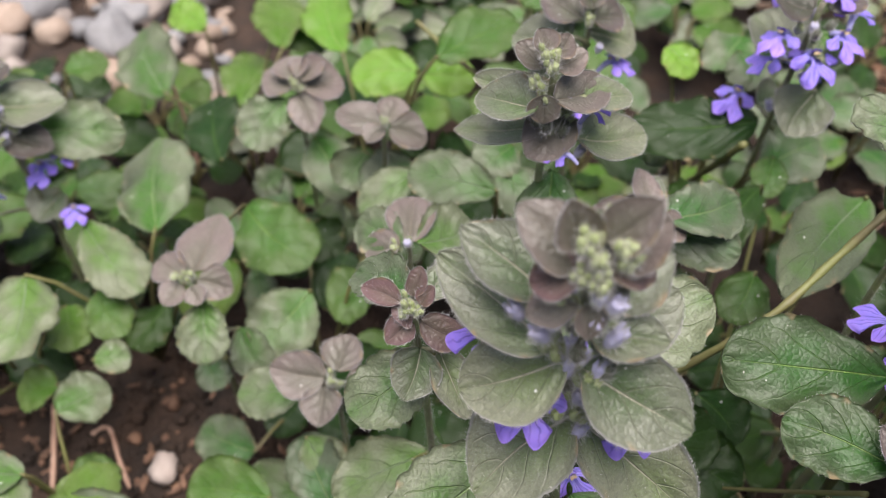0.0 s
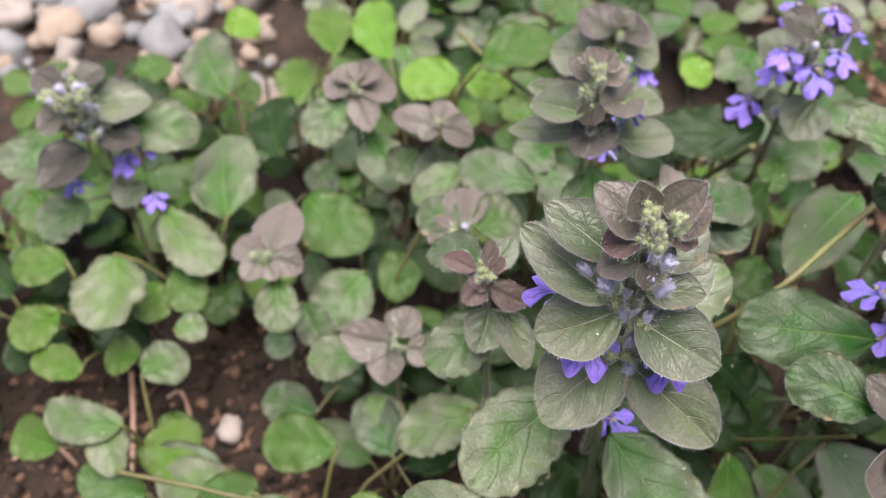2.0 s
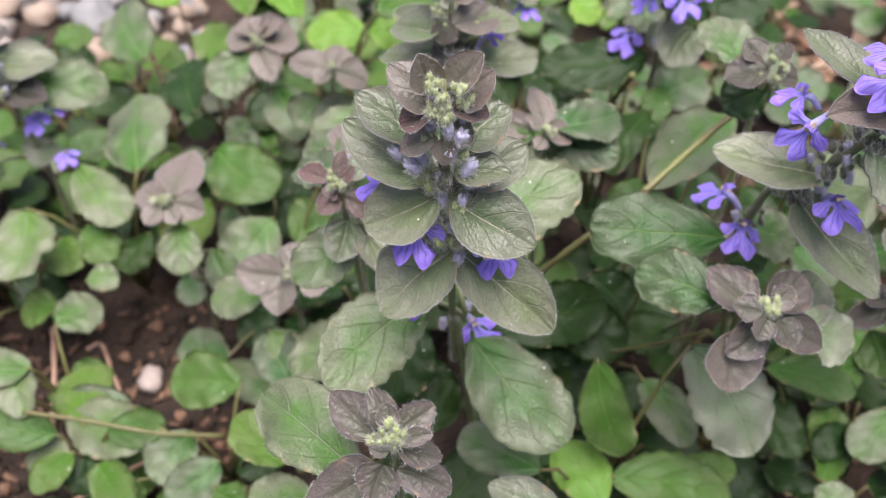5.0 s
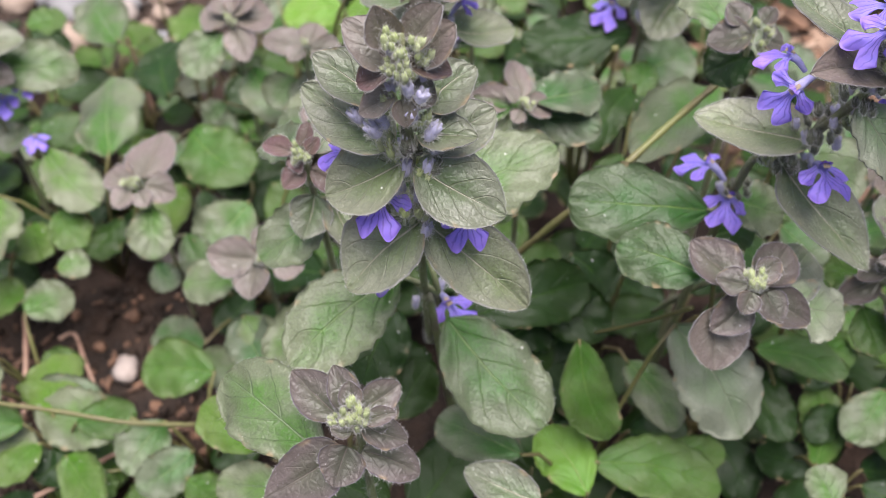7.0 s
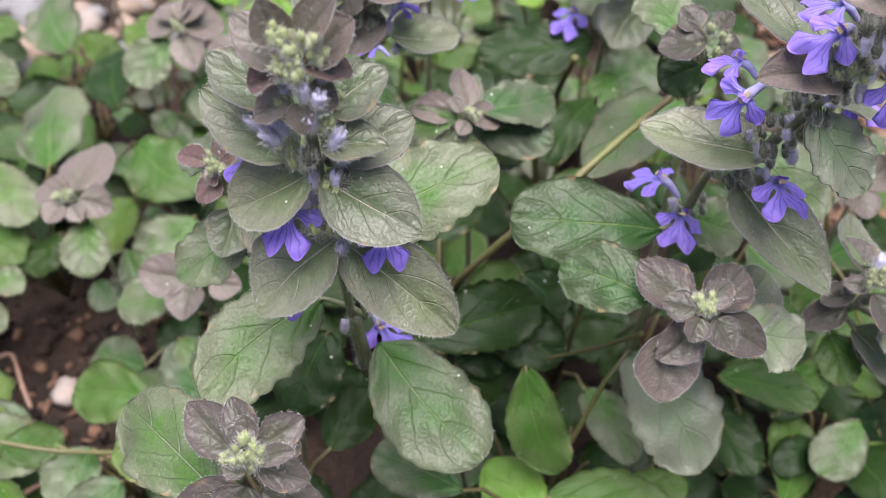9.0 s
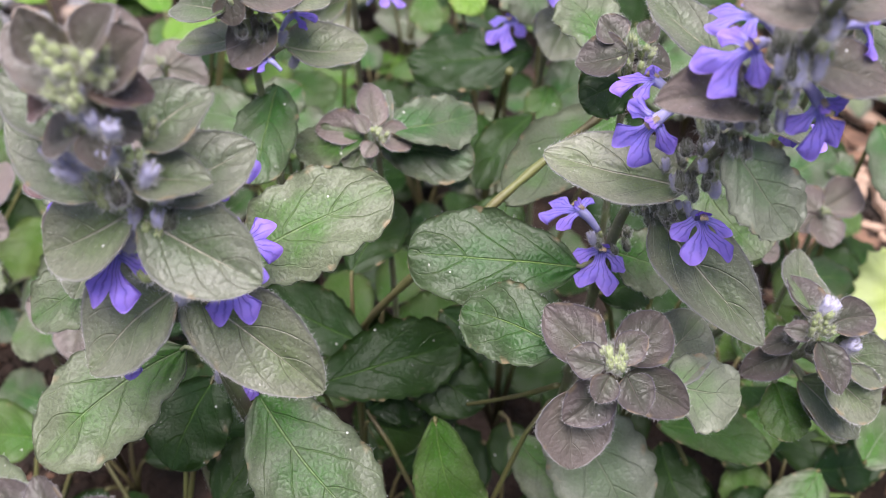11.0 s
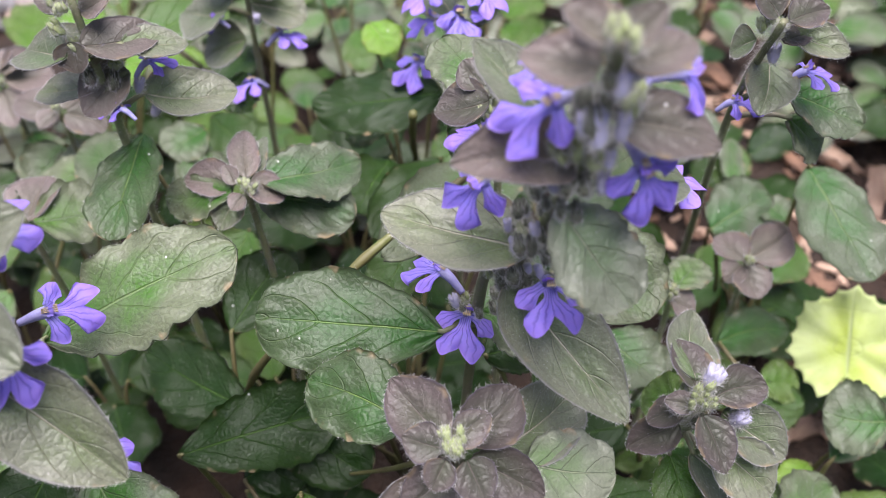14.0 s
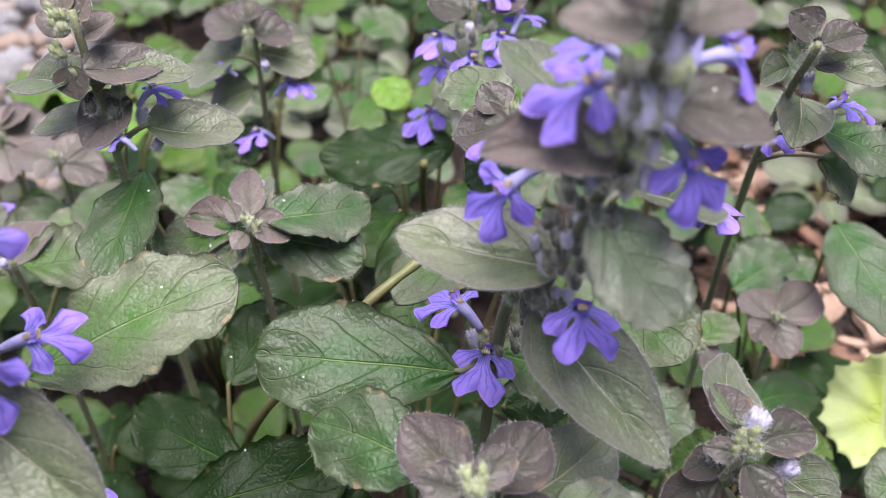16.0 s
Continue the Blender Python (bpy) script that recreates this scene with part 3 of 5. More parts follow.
# ---- ground ----
def height(x, y):
    """Crumbly unevenness of the soil."""
    near = max(0.0, 1 - max(abs(x), abs(y - 0.3)) / 2.0)
    return near * (0.004 * noise.noise(Vector((x * 25, y * 25, 0))) + 0.0022 * noise.noise(Vector((x * 110, y * 110, 3))) + 0.0012 * noise.noise(Vector((x * 320, y * 320, 7)))) - 0.003


def build_ground():
    def ticks(lo, hi, step):
        inner = list(np.arange(lo, hi + 1e-6, step))
        left, right = [], []
        d = step
        while d < 900:
            d *= 1.6
            left.insert(0, lo - d)
            right.append(hi + d)
        return left + inner + right

    xs, ys = ticks(-0.45, 0.5, 0.004), ticks(-0.15, 0.85, 0.004)
    verts = [Vector((x, y, height(x, y))) for y in ys for x in xs]
    n = len(xs)
    faces = [(j * n + i, j * n + i + 1, (j + 1) * n + i + 1, (j + 1) * n + i) for j in range(len(ys) - 1) for i in range(n - 1)]
    tagged(mesh_object("ground", verts, faces, [SOIL]), "dark crumbly brown garden soil", "ground", "", "structure")


build_ground()


def lump(radius, stretch, seed, rings=7, sides=10):
    """A worn stone: a squashed ball with broad dents."""
    verts, faces = [], []
    off = Vector((seed * 3.7, seed * 1.3, seed * 2.1))
    for i in range(rings + 1):
        a = math.pi * i / rings
        for k in range(sides):
            q = 2 * math.pi * k / sides
            d = Vector((math.sin(a) * math.cos(q), math.sin(a) * math.sin(q), math.cos(a)))
            r = radius * (1 + 0.42 * noise.noise(d * 1.5 + off) + 0.2 * noise.noise(d * 3.4 + off))
            verts.append(Vector((d.x * r * stretch[0], d.y * r * stretch[1], d.z * r * stretch[2])))
        if i:
            for k in range(sides):
                k2 = (k + 1) % sides
                faces.append(((i - 1) * sides + k, i * sides + k, i * sides + k2, (i - 1) * sides + k2))
    return verts, faces


def stone(x, y, radius, mat, label):
    v, f = lump(radius, (1, 0.85, 0.65), x * 41 + y * 17, 9, 14)
    ob = mesh_object("stone", v, f, [mat])
    ob.matrix_basis = pose(x, y, height(x, y) + radius * 0.4, 8, 0, rng.uniform(0, 360))
    return tagged(ob, label, "stone", "loose stones")


def stalk(points, radius, mat, label):
    line = bend([Vector(p) * MM for p in points], 6)
    v, f = tube(line, [radius * MM * (1 + 0.15 * math.sin(2.1 * i)) for i in range(len(line))], 7)
    return tagged(mesh_object("dry_stalk" if mat == NEEDLE else "runner_stem", v, f, [mat]), label, "twig" if mat == NEEDLE else "stem")


def chip_mesh(x, y, size):
    """A curled ragged flake of bark, split to a point at one end: vertices and faces."""
    verts, faces = [], []
    thin = rng.uniform(0.28, 0.6)
    for i in range(6):
        for j in range(4):
            u, v = i / 5 - 0.5, j / 3 - 0.5
            edge = 1 + 0.5 * noise.noise(Vector((u * 4 + x * 900, v * 4 + y * 900, 0)))
            taper = 1 - 0.75 * max(0, u + 0.1) ** 0.8 - 0.5 * max(0, -u - 0.25)
            verts.append(Vector((u * size * edge + 0.25 * size * v * thin, v * size * thin * edge * taper, size * (0.1 - 0.3 * v * v) + size * 0.12 * noise.noise(Vector((u * 4 + x * 500, v * 4, 1))))))
    faces = [(i * 4 + j, (i + 1) * 4 + j, (i + 1) * 4 + j + 1, i * 4 + j + 1) for i in range(5) for j in range(3)]
    verts += [v - Vector((0, 0, 0.08 * size)) for v in verts]
    faces += [tuple(24 + k for k in reversed(f)) for f in faces[:]]
    ring = [0, 1, 2, 3, 7, 11, 15, 19, 23, 22, 21, 20, 16, 12, 8, 4]
    faces += [(b, a, 24 + a, 24 + b) for a, b in zip(ring, ring[1:] + ring[:1])]
    return verts, faces


def chip_pose(x, y, size):
    return pose(x, y, height(x, y) + 0.06 * size + 0.001, rng.uniform(-14, 14), rng.uniform(-14, 14), rng.uniform(0, 360))


def chip(x, y, size, mat):
    """One flake of bark as a thing of its own."""
    ob = mesh_object("bark_chip", *chip_mesh(x, y, size), [mat])
    ob.matrix_basis = chip_pose(x, y, size)
    return tagged(ob, "pale peach flake of bark on the soil" if mat == PALE_BARK else "rusty brown flake of bark on the soil", "bark chip", "bark chips")


def chip_bed(count, xs, ys, sizes):
    """A litter of small flakes, joined."""
    verts, faces, mats = [], [], []
    for k in range(count):
        x, y, size = rng.uniform(*xs), rng.uniform(*ys), rng.uniform(*sizes)
        v, f = chip_mesh(x, y, size)
        m, n = chip_pose(x, y, size), len(verts)
        verts += [m @ p for p in v]
        faces += [tuple(n + q for q in g) for g in f]
        mats += [1 if k % 4 == 0 else 0] * len(f)
    tagged(mesh_object("bark_mulch", verts, faces, [BARK, PALE_BARK], None, mats), "litter of small rusty and pale bark flakes", "mulch", "", "stuff")


# ---- flowering plants ----

b = bugle((32, 98, 0), (19, 74, 198), 1.9, "tall dark bronze bugle spike with hairy bracts and violet flowers", [(22.0, 83.5, 116), (21.6, 86.5, 98)])
leaf(b, (20.6, 77.4, 150.0), (4.8, 69.3, 139.0), 18.0, "dark")
leaf(b, (22.1, 76.9, 150.0), (43.4, 68.0, 132.0), 15.6, "dark")
leaf(b, (18.0, 76.2, 168.0), (1.8, 76.0, 160.0), 14.6, "dark")
leaf(b, (20.5, 74.5, 168.0), (37.2, 68.5, 160.0), 14.5, "dark")
leaf(b, (15.9, 75.5, 172.0), (-0.8, 90.1, 176.0), 12.9, "dark")
leaf(b, (21.7, 77.4, 170.0), (36.2, 85.9, 172.0), 12.2, "dark")
leaf(b, (21.1, 75.0, 175.5), (32.1, 74.1, 175.5), 7.9, "dark")
leaf(b, (14.4, 78.7, 181.0), (2.6, 86.6, 186.0), 10.9, "dark", (20.4, 76.6, 176.8))
leaf(b, (22.7, 77.1, 180.0), (32.2, 83.7, 184.0), 10.2, "dark")
leaf(b, (17.5, 72.4, 186.0), (10.8, 73.4, 182.5), 6.6, "rose")
leaf(b, (18.8, 71.8, 186.0), (19.4, 69.6, 181.5), 4.4, "rose")
leaf(b, (17.1, 73.2, 192.0), (9.8, 79.2, 198.0), 9.0, "rose")
leaf(b, (21.1, 74.0, 192.0), (28.1, 76.1, 198.0), 9.2, "rose")
leaf(b, (17.9, 72.3, 193.0), (11.3, 74.2, 188.0), 6.7, "wine")
leaf(b, (20.5, 71.7, 193.0), (27.8, 75.3, 190.0), 6.9, "wine")
leaf(b, (17.6, 73.6, 196.0), (15.3, 74.1, 203.0), 6.5, "rose")
leaf(b, (20.3, 73.8, 196.0), (25.7, 74.1, 203.0), 7.1, "rose")
leaf(b, (20.6, 73.0, 188.0), (25.0, 74.0, 184.0), 5.8, "rose")
leaf(b, (19.2, 100.2, 128.0), (53.7, 112.0, 140.0), 21.7, "green", (24.1, 83.5, 119.6))
leaf(b, (15.0, 84.8, 124.0), (-9.6, 65.1, 118.0), 20.8, "green", (24.2, 83.6, 118.8))
leaf(b, (26.2, 84.7, 108.0), (48.7, 60.1, 97.0), 22.7, "green")
flower(b, (13.5, 76.8, 159.0), 0, 9.2, (10.8, 68.9, 153.0), (-0.1, -0.62, 0.75))
flower(b, (30.2, 76.4, 154.0), 0, 8.8, (31.0, 72.0, 148.5), (0.1, -0.62, 0.75))
flower(b, (26.4, 89.3, 108.5), 0, 9.2, (29.8, 83.4, 106.2), (0.0, -0.6, 0.8))
flower(b, (8.3, 84.5, 163.0), 159, 8.4)
flower(b, (26.7, 87.0, 166.0), 0, 8.6, (33.2, 90.6, 166.4), (0.1, -0.45, 0.85))
flower(b, (26.4, 94.8, 141.5), 0, 9.0, (35.4, 99.8, 138.2), (0.05, -0.5, 0.85))
flower(b, (11.9, 74.6, 140.0), -106, 6.5)
bud(b, (17.5, 72.4, 198.0), 3.4, "lime")
bud(b, (20.2, 77.4, 195.5), 4.2, "lime")
bud(b, (18.7, 71.4, 196.0), 3.2, "lime")
bud(b, (21.7, 72.0, 197.0), 3.2, "lime")
bud(b, (19.0, 71.0, 194.0), 3.2, "lime")
bud(b, (22.4, 72.4, 194.0), 3.8, "lime")
bud(b, (19.4, 70.5, 192.0), 3.6, "lime")
bud(b, (17.2, 71.3, 193.0), 3.4, "lime")
bud(b, (20.0, 71.6, 188.0), 3.6, "lilac")
bud(b, (20.3, 72.0, 182.0), 4.2, "lilac")
bud(b, (13.5, 73.4, 178.0), 4.6, "lilac")
bud(b, (22.1, 71.2, 187.0), 4.2, "lilac")
bud(b, (18.6, 76.0, 166.0), 4, "lilac")
bud(b, (24.5, 75.0, 172.0), 4.2, "lilac")
bud(b, (10.3, 77.3, 178.0), 4, "lilac")
bud(b, (20.9, 74.6, 160.0), 4.2, "lilac")
bud(b, (15.9, 75.5, 172.0), 4.2, "lime")
bud(b, (18.5, 75.4, 172.0), 3.6, "lilac")
bud(b, (23.0, 74.2, 163.0), 3.6, "lilac")
bud(b, (16.4, 75.6, 162.0), 4.4, "lilac")
bud(b, (22.7, 74.7, 167.0), 4.2, "lilac")
bud(b, (14.9, 74.8, 179.0), 4.6, "lilac")
bud(b, (23.7, 73.4, 177.0), 4.2, "lilac")
bud(b, (21.5, 74.8, 156.0), 4.4, "lime")
bud(b, (16.8, 75.0, 156.0), 4.2, "lime")
bud(b, (16.7, 72.5, 184.0), 4, "lime")
whorl(b, (22.2, 79.8, 150), 4.5, 9, 5, True)
whorl(b, (21.1, 77.9, 166), 4.2, 9, 4.6, True)
whorl(b, (20.2, 76.2, 180), 3.6, 8, 4, True)
whorl(b, (19.5, 75.0, 190), 3, 7, 3.4, True)
whorl(b, (21.6, 78.8, 158), 4.2, 9, 4.4, True)
whorl(b, (20.6, 77.0, 173), 4, 9, 4.2, True)
whorl(b, (19.9, 75.6, 185), 3.2, 8, 3.6, True)
whorl(b, (19.3, 74.5, 194), 2.6, 7, 3, True)
whorl(b, (22.7, 80.8, 142), 4, 7, 4.4, True)
bud(b, (24.6, 91.0, 112.0), 3.6, "lilac")
bud(b, (18.6, 87.0, 111.0), 3.2, "lilac")

b = bugle((-5, 111.2, 0), (-5.9, 105.2, 146), 1.75, "small reddish bugle shoot with tight unopened buds")
leaf(b, (-0.6, 103.1, 132.0), (5.0, 92.2, 125.0), 8.4, "dark", (-5.8, 105.9, 128.0))
leaf(b, (-4.3, 102.6, 134.0), (-7.7, 95.0, 127.0), 10.4, "dark")
leaf(b, (-5.9, 103.1, 142.0), (-10.9, 100.3, 139.0), 5.8, "wine")
leaf(b, (-4.2, 103.1, 142.0), (4.6, 101.3, 138.0), 7.0, "wine")
leaf(b, (-8.0, 105.3, 145.0), (-15.9, 110.2, 144.0), 5.3, "wine")
leaf(b, (-6.5, 109.9, 140.0), (-18.8, 123.2, 134.0), 11.6, "green")
leaf(b, (-5.9, 105.2, 147.0), (-4.2, 109.2, 151.0), 4.1, "wine")
leaf(b, (-3.7, 107.8, 143.0), (1.5, 115.1, 146.0), 6.2, "dark")
leaf(b, (-8.1, 106.9, 144.0), (-6.4, 100.8, 143.0), 4.1, "wine")
leaf(b, (-4.1, 103.8, 146.0), (-1.8, 106.0, 149.0), 3.8, "wine")
leaf(b, (-2.7, 105.9, 127.0), (-19.7, 96.8, 119.0), 15.2, "green")
bud(b, (-6.5, 103.7, 147.0), 3.4, "lime")
bud(b, (-7.4, 102.6, 145.5), 3, "lime")
bud(b, (-5.2, 102.5, 146.0), 3, "lime")

b = bugle((8.9, 44.4, 0), (8, 38.4, 141), 1.75, "short dark purple bugle shoot with green buds")
leaf(b, (4.3, 40.5, 136.0), (-5.3, 50.3, 138.0), 8.7, "purple")
leaf(b, (5.8, 40.8, 138.0), (3.5, 48.3, 142.0), 6.1, "purple")
leaf(b, (8.8, 40.1, 139.0), (16.1, 44.3, 141.0), 6.6, "purple")
leaf(b, (8.8, 37.4, 138.0), (17.2, 35.5, 135.0), 6.2, "purple")
leaf(b, (8.2, 36.6, 130.0), (19.2, 33.0, 126.0), 7.8, "purple")
leaf(b, (5.4, 37.6, 130.0), (2.6, 31.3, 126.0), 9.2, "purple")
leaf(b, (4.4, 38.2, 127.0), (-12.0, 32.3, 120.0), 11.9, "purple")
leaf(b, (7.1, 35.4, 139.0), (3.3, 35.6, 140.0), 2.8, "purple")
leaf(b, (9.6, 36.1, 141.0), (15.5, 37.3, 142.0), 3.5, "purple")
leaf(b, (6.9, 39.3, 141.0), (6.9, 43.2, 144.0), 4.4, "purple")
leaf(b, (8.7, 39.5, 137.0), (15.7, 40.4, 138.0), 6.9, "purple")
leaf(b, (-0.4, 38.4, 126.5), (-24.4, 62.4, 122.5), 18.6, "pale", (8.1, 39.2, 121.5))
bud(b, (8.2, 38.2, 142.6), 3.6, "lime")
bud(b, (6.9, 36.8, 142.0), 3.6, "lime")
bud(b, (9.1, 36.7, 141.5), 3.6, "lime")
bud(b, (6.0, 36.6, 141.0), 2.8, "lime")
bud(b, (4.0, 37.6, 139.5), 2.8, "lime")
bud(b, (8.4, 36.2, 140.0), 2.6, "lime")

b = bugle((90, 115, 0), (112, 74, 203), 1.8, "tall dark bugle spike crowded with open violet flowers", [(98.7, 107.7, 125), (104, 102, 140), (110, 90, 168), (113, 84, 186)])
leaf(b, (106.7, 95.6, 152.0), (82.7, 104.4, 153.0), 15.3, "dark")
leaf(b, (103.9, 98.8, 142.0), (122.6, 79.9, 126.0), 15.5, "dark")
leaf(b, (109.7, 87.7, 168.0), (120.0, 78.7, 157.0), 13.6, "silver_lit")
leaf(b, (111.0, 86.5, 177.0), (94.8, 82.5, 181.0), 10.4, "rose")
leaf(b, (111.2, 89.5, 178.0), (98.5, 111.9, 180.0), 9.6, "dark", (109.6, 86.3, 173.6))
leaf(b, (117.2, 104.4, 160.0), (136.3, 113.4, 150.0), 12.1, "dark", (106.6, 96.4, 153.0))
leaf(b, (92.1, 102.5, 124.0), (57.1, 104.6, 128.0), 20.2, "rich", (98.3, 108.0, 119.1))
leaf(b, (99.5, 110.5, 120.0), (115.4, 109.5, 114.0), 14.2, "green")
leaf(b, (115.5, 84.5, 185.0), (129.0, 84.0, 181.0), 9.4, "rose")
leaf(b, (110.6, 76.6, 198.0), (102.2, 80.0, 198.5), 7.6, "rose")
leaf(b, (114.0, 77.0, 198.0), (122.5, 82.5, 197.5), 7.2, "rose")
leaf(b, (112.0, 78.5, 199.0), (110.0, 86.0, 200.5), 6.4, "purple")
leaf(b, (111.0, 75.5, 202.0), (106.5, 77.5, 205.0), 4.6, "rose")
leaf(b, (113.0, 75.5, 202.0), (117.0, 77.0, 205.0), 4.6, "rose")
flower(b, (107.2, 85.1, 187.7), 0, 8.3, (99.6, 81.6, 184.2), (-0.15, -0.5, 0.85))
flower(b, (109.0, 91.0, 189.0), 0, 7.0, (102.5, 93.0, 188.5), (0.1, -0.2, 0.95))
flower(b, (98.8, 94.6, 167.4), 0, 8.8, (93.0, 94.0, 160.6), (-0.3, -0.6, 0.75))
flower(b, (109.6, 92.4, 147.0), -85, 9.3)
flower(b, (119.2, 84.2, 177.9), 0, 8.6, (122.4, 80.8, 169.6), (0.1, -0.75, 0.65))
flower(b, (123.8, 89.7, 188.3), 0, 8.6, (130.0, 94.0, 183.6), (0.5, -0.35, 0.8))
flower(b, (119.5, 90.5, 191.5), 0, 7.6, (121.5, 97.5, 192.0), (0.0, 0.1, 1.0))
flower(b, (96.7, 106.1, 125.0), -106, 9.3)
flower(b, (92.2, 110.7, 132.0), 143, 8.8)
flower(b, (100.5, 104.9, 168.0), 151, 7.4)
flower(b, (131.2, 115.2, 150.0), -24, 8.4)
bud(b, (111.5, 94.0, 152.0), 3.7, "lilac")
bud(b, (101.9, 99.6, 146.0), 3.5, "lilac")
bud(b, (106.0, 99.2, 141.0), 3.4, "lilac")
bud(b, (109.3, 95.0, 160.0), 3.5, "lilac")
bud(b, (111.8, 79.6, 187.0), 4.6, "lilac")
bud(b, (115.8, 84.4, 188.5), 4.4, "lime")
bud(b, (116.5, 86.0, 187.0), 4.2, "lime")
bud(b, (110.0, 83.5, 181.5), 4.0, "lime")
bud(b, (113.0, 74.5, 203.0), 3.0, "lime")
bud(b, (111.4, 74.8, 203.5), 2.8, "lime")
bud(b, (113.5, 77.5, 195.0), 4.0, "lilac")
bud(b, (94.5, 106.1, 128.0), 3.2, "lilac")
bud(b, (114.3, 84.5, 174.5), 3.2, "lilac")
whorl(b, (104.2, 101.6, 141), 4, 15, 3.0)
whorl(b, (106.8, 95.9, 154), 4, 15, 3.0)
whorl(b, (109.6, 89.9, 168), 3.6, 15, 3.0)
whorl(b, (112, 86, 180), 3.4, 11, 3.4)
whorl(b, (105.4, 99.0, 147), 3.8, 15, 3.0)
whorl(b, (108.2, 92.9, 161), 3.8, 15, 3.0)
whorl(b, (109.5, 86.0, 174), 3.4, 15, 3.0)
whorl(b, (113.3, 83, 187), 3.4, 14, 3.6)
whorl(b, (112.6, 79, 195), 2.6, 9, 2.6, True)
whorl(b, (99.1, 107.3, 126), 3.4, 9, 2.9)

b = bugle((103.3, 139.1, 0), (103.2, 133.1, 156), 1.75, "small bronze bugle shoot beside a taller spike")
leaf(b, (101.8, 130.1, 156.0), (91.8, 131.5, 153.0), 10.5, "purple")
leaf(b, (105.2, 133.0, 148.0), (93.8, 133.6, 142.0), 13.7, "deep_shaded")
leaf(b, (99.4, 140.6, 150.0), (93.2, 157.0, 154.0), 13.9, "green", (103.2, 133.5, 145.1))
leaf(b, (105.1, 133.1, 157.0), (108.1, 134.4, 160.0), 5.1, "purple")
leaf(b, (101.1, 133.3, 157.0), (97.3, 137.5, 160.0), 7.3, "purple")
leaf(b, (105.8, 131.8, 153.0), (111.9, 132.0, 151.0), 7.4, "purple")
bud(b, (102.8, 132.1, 157.0), 3.8, "lime")
bud(b, (105.8, 131.3, 155.0), 3.8, "lime")
bud(b, (101.1, 130.7, 154.0), 3.4, "lime")
bud(b, (105.3, 131.2, 151.5), 3.4, "lime")

b = bugle((104, 165, 0), (95, 73.5, 131), 1.5, "squat dusky purple bugle rosette with green buds", [(99, 104, 95)])
leaf(b, (91.8, 77.2, 127.0), (83.0, 88.2, 129.0), 11.1, "purple")
leaf(b, (95.0, 76.0, 128.0), (104.4, 84.7, 130.0), 10.3, "purple")
leaf(b, (93.8, 72.8, 132.0), (99.5, 77.2, 134.0), 5.8, "purple")
leaf(b, (91.8, 72.8, 131.0), (85.3, 75.4, 131.0), 6.6, "purple")
leaf(b, (93.0, 73.3, 126.0), (84.9, 68.6, 120.0), 9.1, "purple")
leaf(b, (96.3, 74.6, 125.0), (108.2, 70.0, 120.0), 9.4, "purple")
leaf(b, (95.5, 71.2, 130.0), (98.4, 65.8, 126.0), 7.3, "purple")
leaf(b, (92.2, 70.7, 131.0), (89.8, 67.1, 128.0), 5.3, "purple")
leaf(b, (88.0, 74.0, 122.0), (86.5, 63.3, 112.0), 13.9, "rose", (96.6, 86.0, 116.3))
leaf(b, (100.0, 79.6, 118.0), (117.4, 95.5, 116.0), 14.0, "dark", (96.9, 88.0, 113.9))
leaf(b, (86.2, 83.0, 122.5), (67.3, 93.3, 123.5), 15.8, "rich", (96.6, 85.4, 117.0))
leaf(b, (105.7, 77.7, 118.0), (122.5, 80.3, 110.0), 15.2, "silver_lit", (97.1, 89.6, 112.0))
bud(b, (93.8, 73.6, 132.0), 3.8, "lime")
bud(b, (94.6, 72.6, 131.5), 3.2, "lime")
bud(b, (93.0, 73.2, 130.5), 3.2, "lime")
bud(b, (93.9, 71.9, 131.5), 2.8, "lime")
bud(b, (92.4, 75.0, 131.5), 2.6, "lime")
runner(b, [(86.6, 84.8, 108.0), (79.3, 94.4, 90.0), (67.8, 105.6, 70.0)], 0.8)

b = bugle((147, 165, 0), (138.4, 90.9, 118), 1.75, "small purple bugle shoot with a few lilac buds", [(143, 135, 60), (139, 96, 100)])
leaf(b, (142.1, 85.8, 108.0), (152.5, 80.4, 100.0), 12.1, "dark", (138.9, 95.2, 103.0))
leaf(b, (139.8, 90.0, 100.0), (150.5, 80.7, 90.0), 12.0, "dark", (139.4, 100.0, 95.9))
leaf(b, (136.8, 93.7, 94.0), (139.6, 82.2, 88.0), 11.3, "bright", (140.1, 106.8, 89.0))
bud(b, (140.7, 93.9, 119.0), 5, "lilac")
bud(b, (145.9, 89.1, 112.0), 4.4, "lilac")
leaf(b, (138.3, 92.7, 117.0), (136.7, 103.5, 119.0), 8.0, "purple")
leaf(b, (141.1, 91.0, 117.0), (151.7, 93.9, 116.0), 8.0, "purple")
leaf(b, (138.4, 87.8, 116.0), (141.9, 79.3, 110.0), 7.7, "purple")
leaf(b, (143.4, 90.7, 112.0), (155.2, 85.6, 105.0), 11.0, "dark")
leaf(b, (136.9, 89.0, 117.0), (131.9, 90.7, 117.0), 4.4, "purple")
leaf(b, (136.9, 92.5, 112.0), (130.0, 92.2, 108.0), 5.8, "purple")
leaf(b, (136.6, 92.5, 106.0), (126.8, 91.2, 100.0), 7.9, "purple")
leaf(b, (138.4, 94.5, 118.0), (141.7, 112.4, 116.0), 10.8, "dark")
leaf(b, (141.9, 91.3, 98.0), (152.4, 81.2, 90.0), 11.3, "dark", (139.7, 102.3, 93.5))
leaf(b, (144.2, 106.2, 90.0), (136.9, 117.0, 86.0), 11.9, "bright")
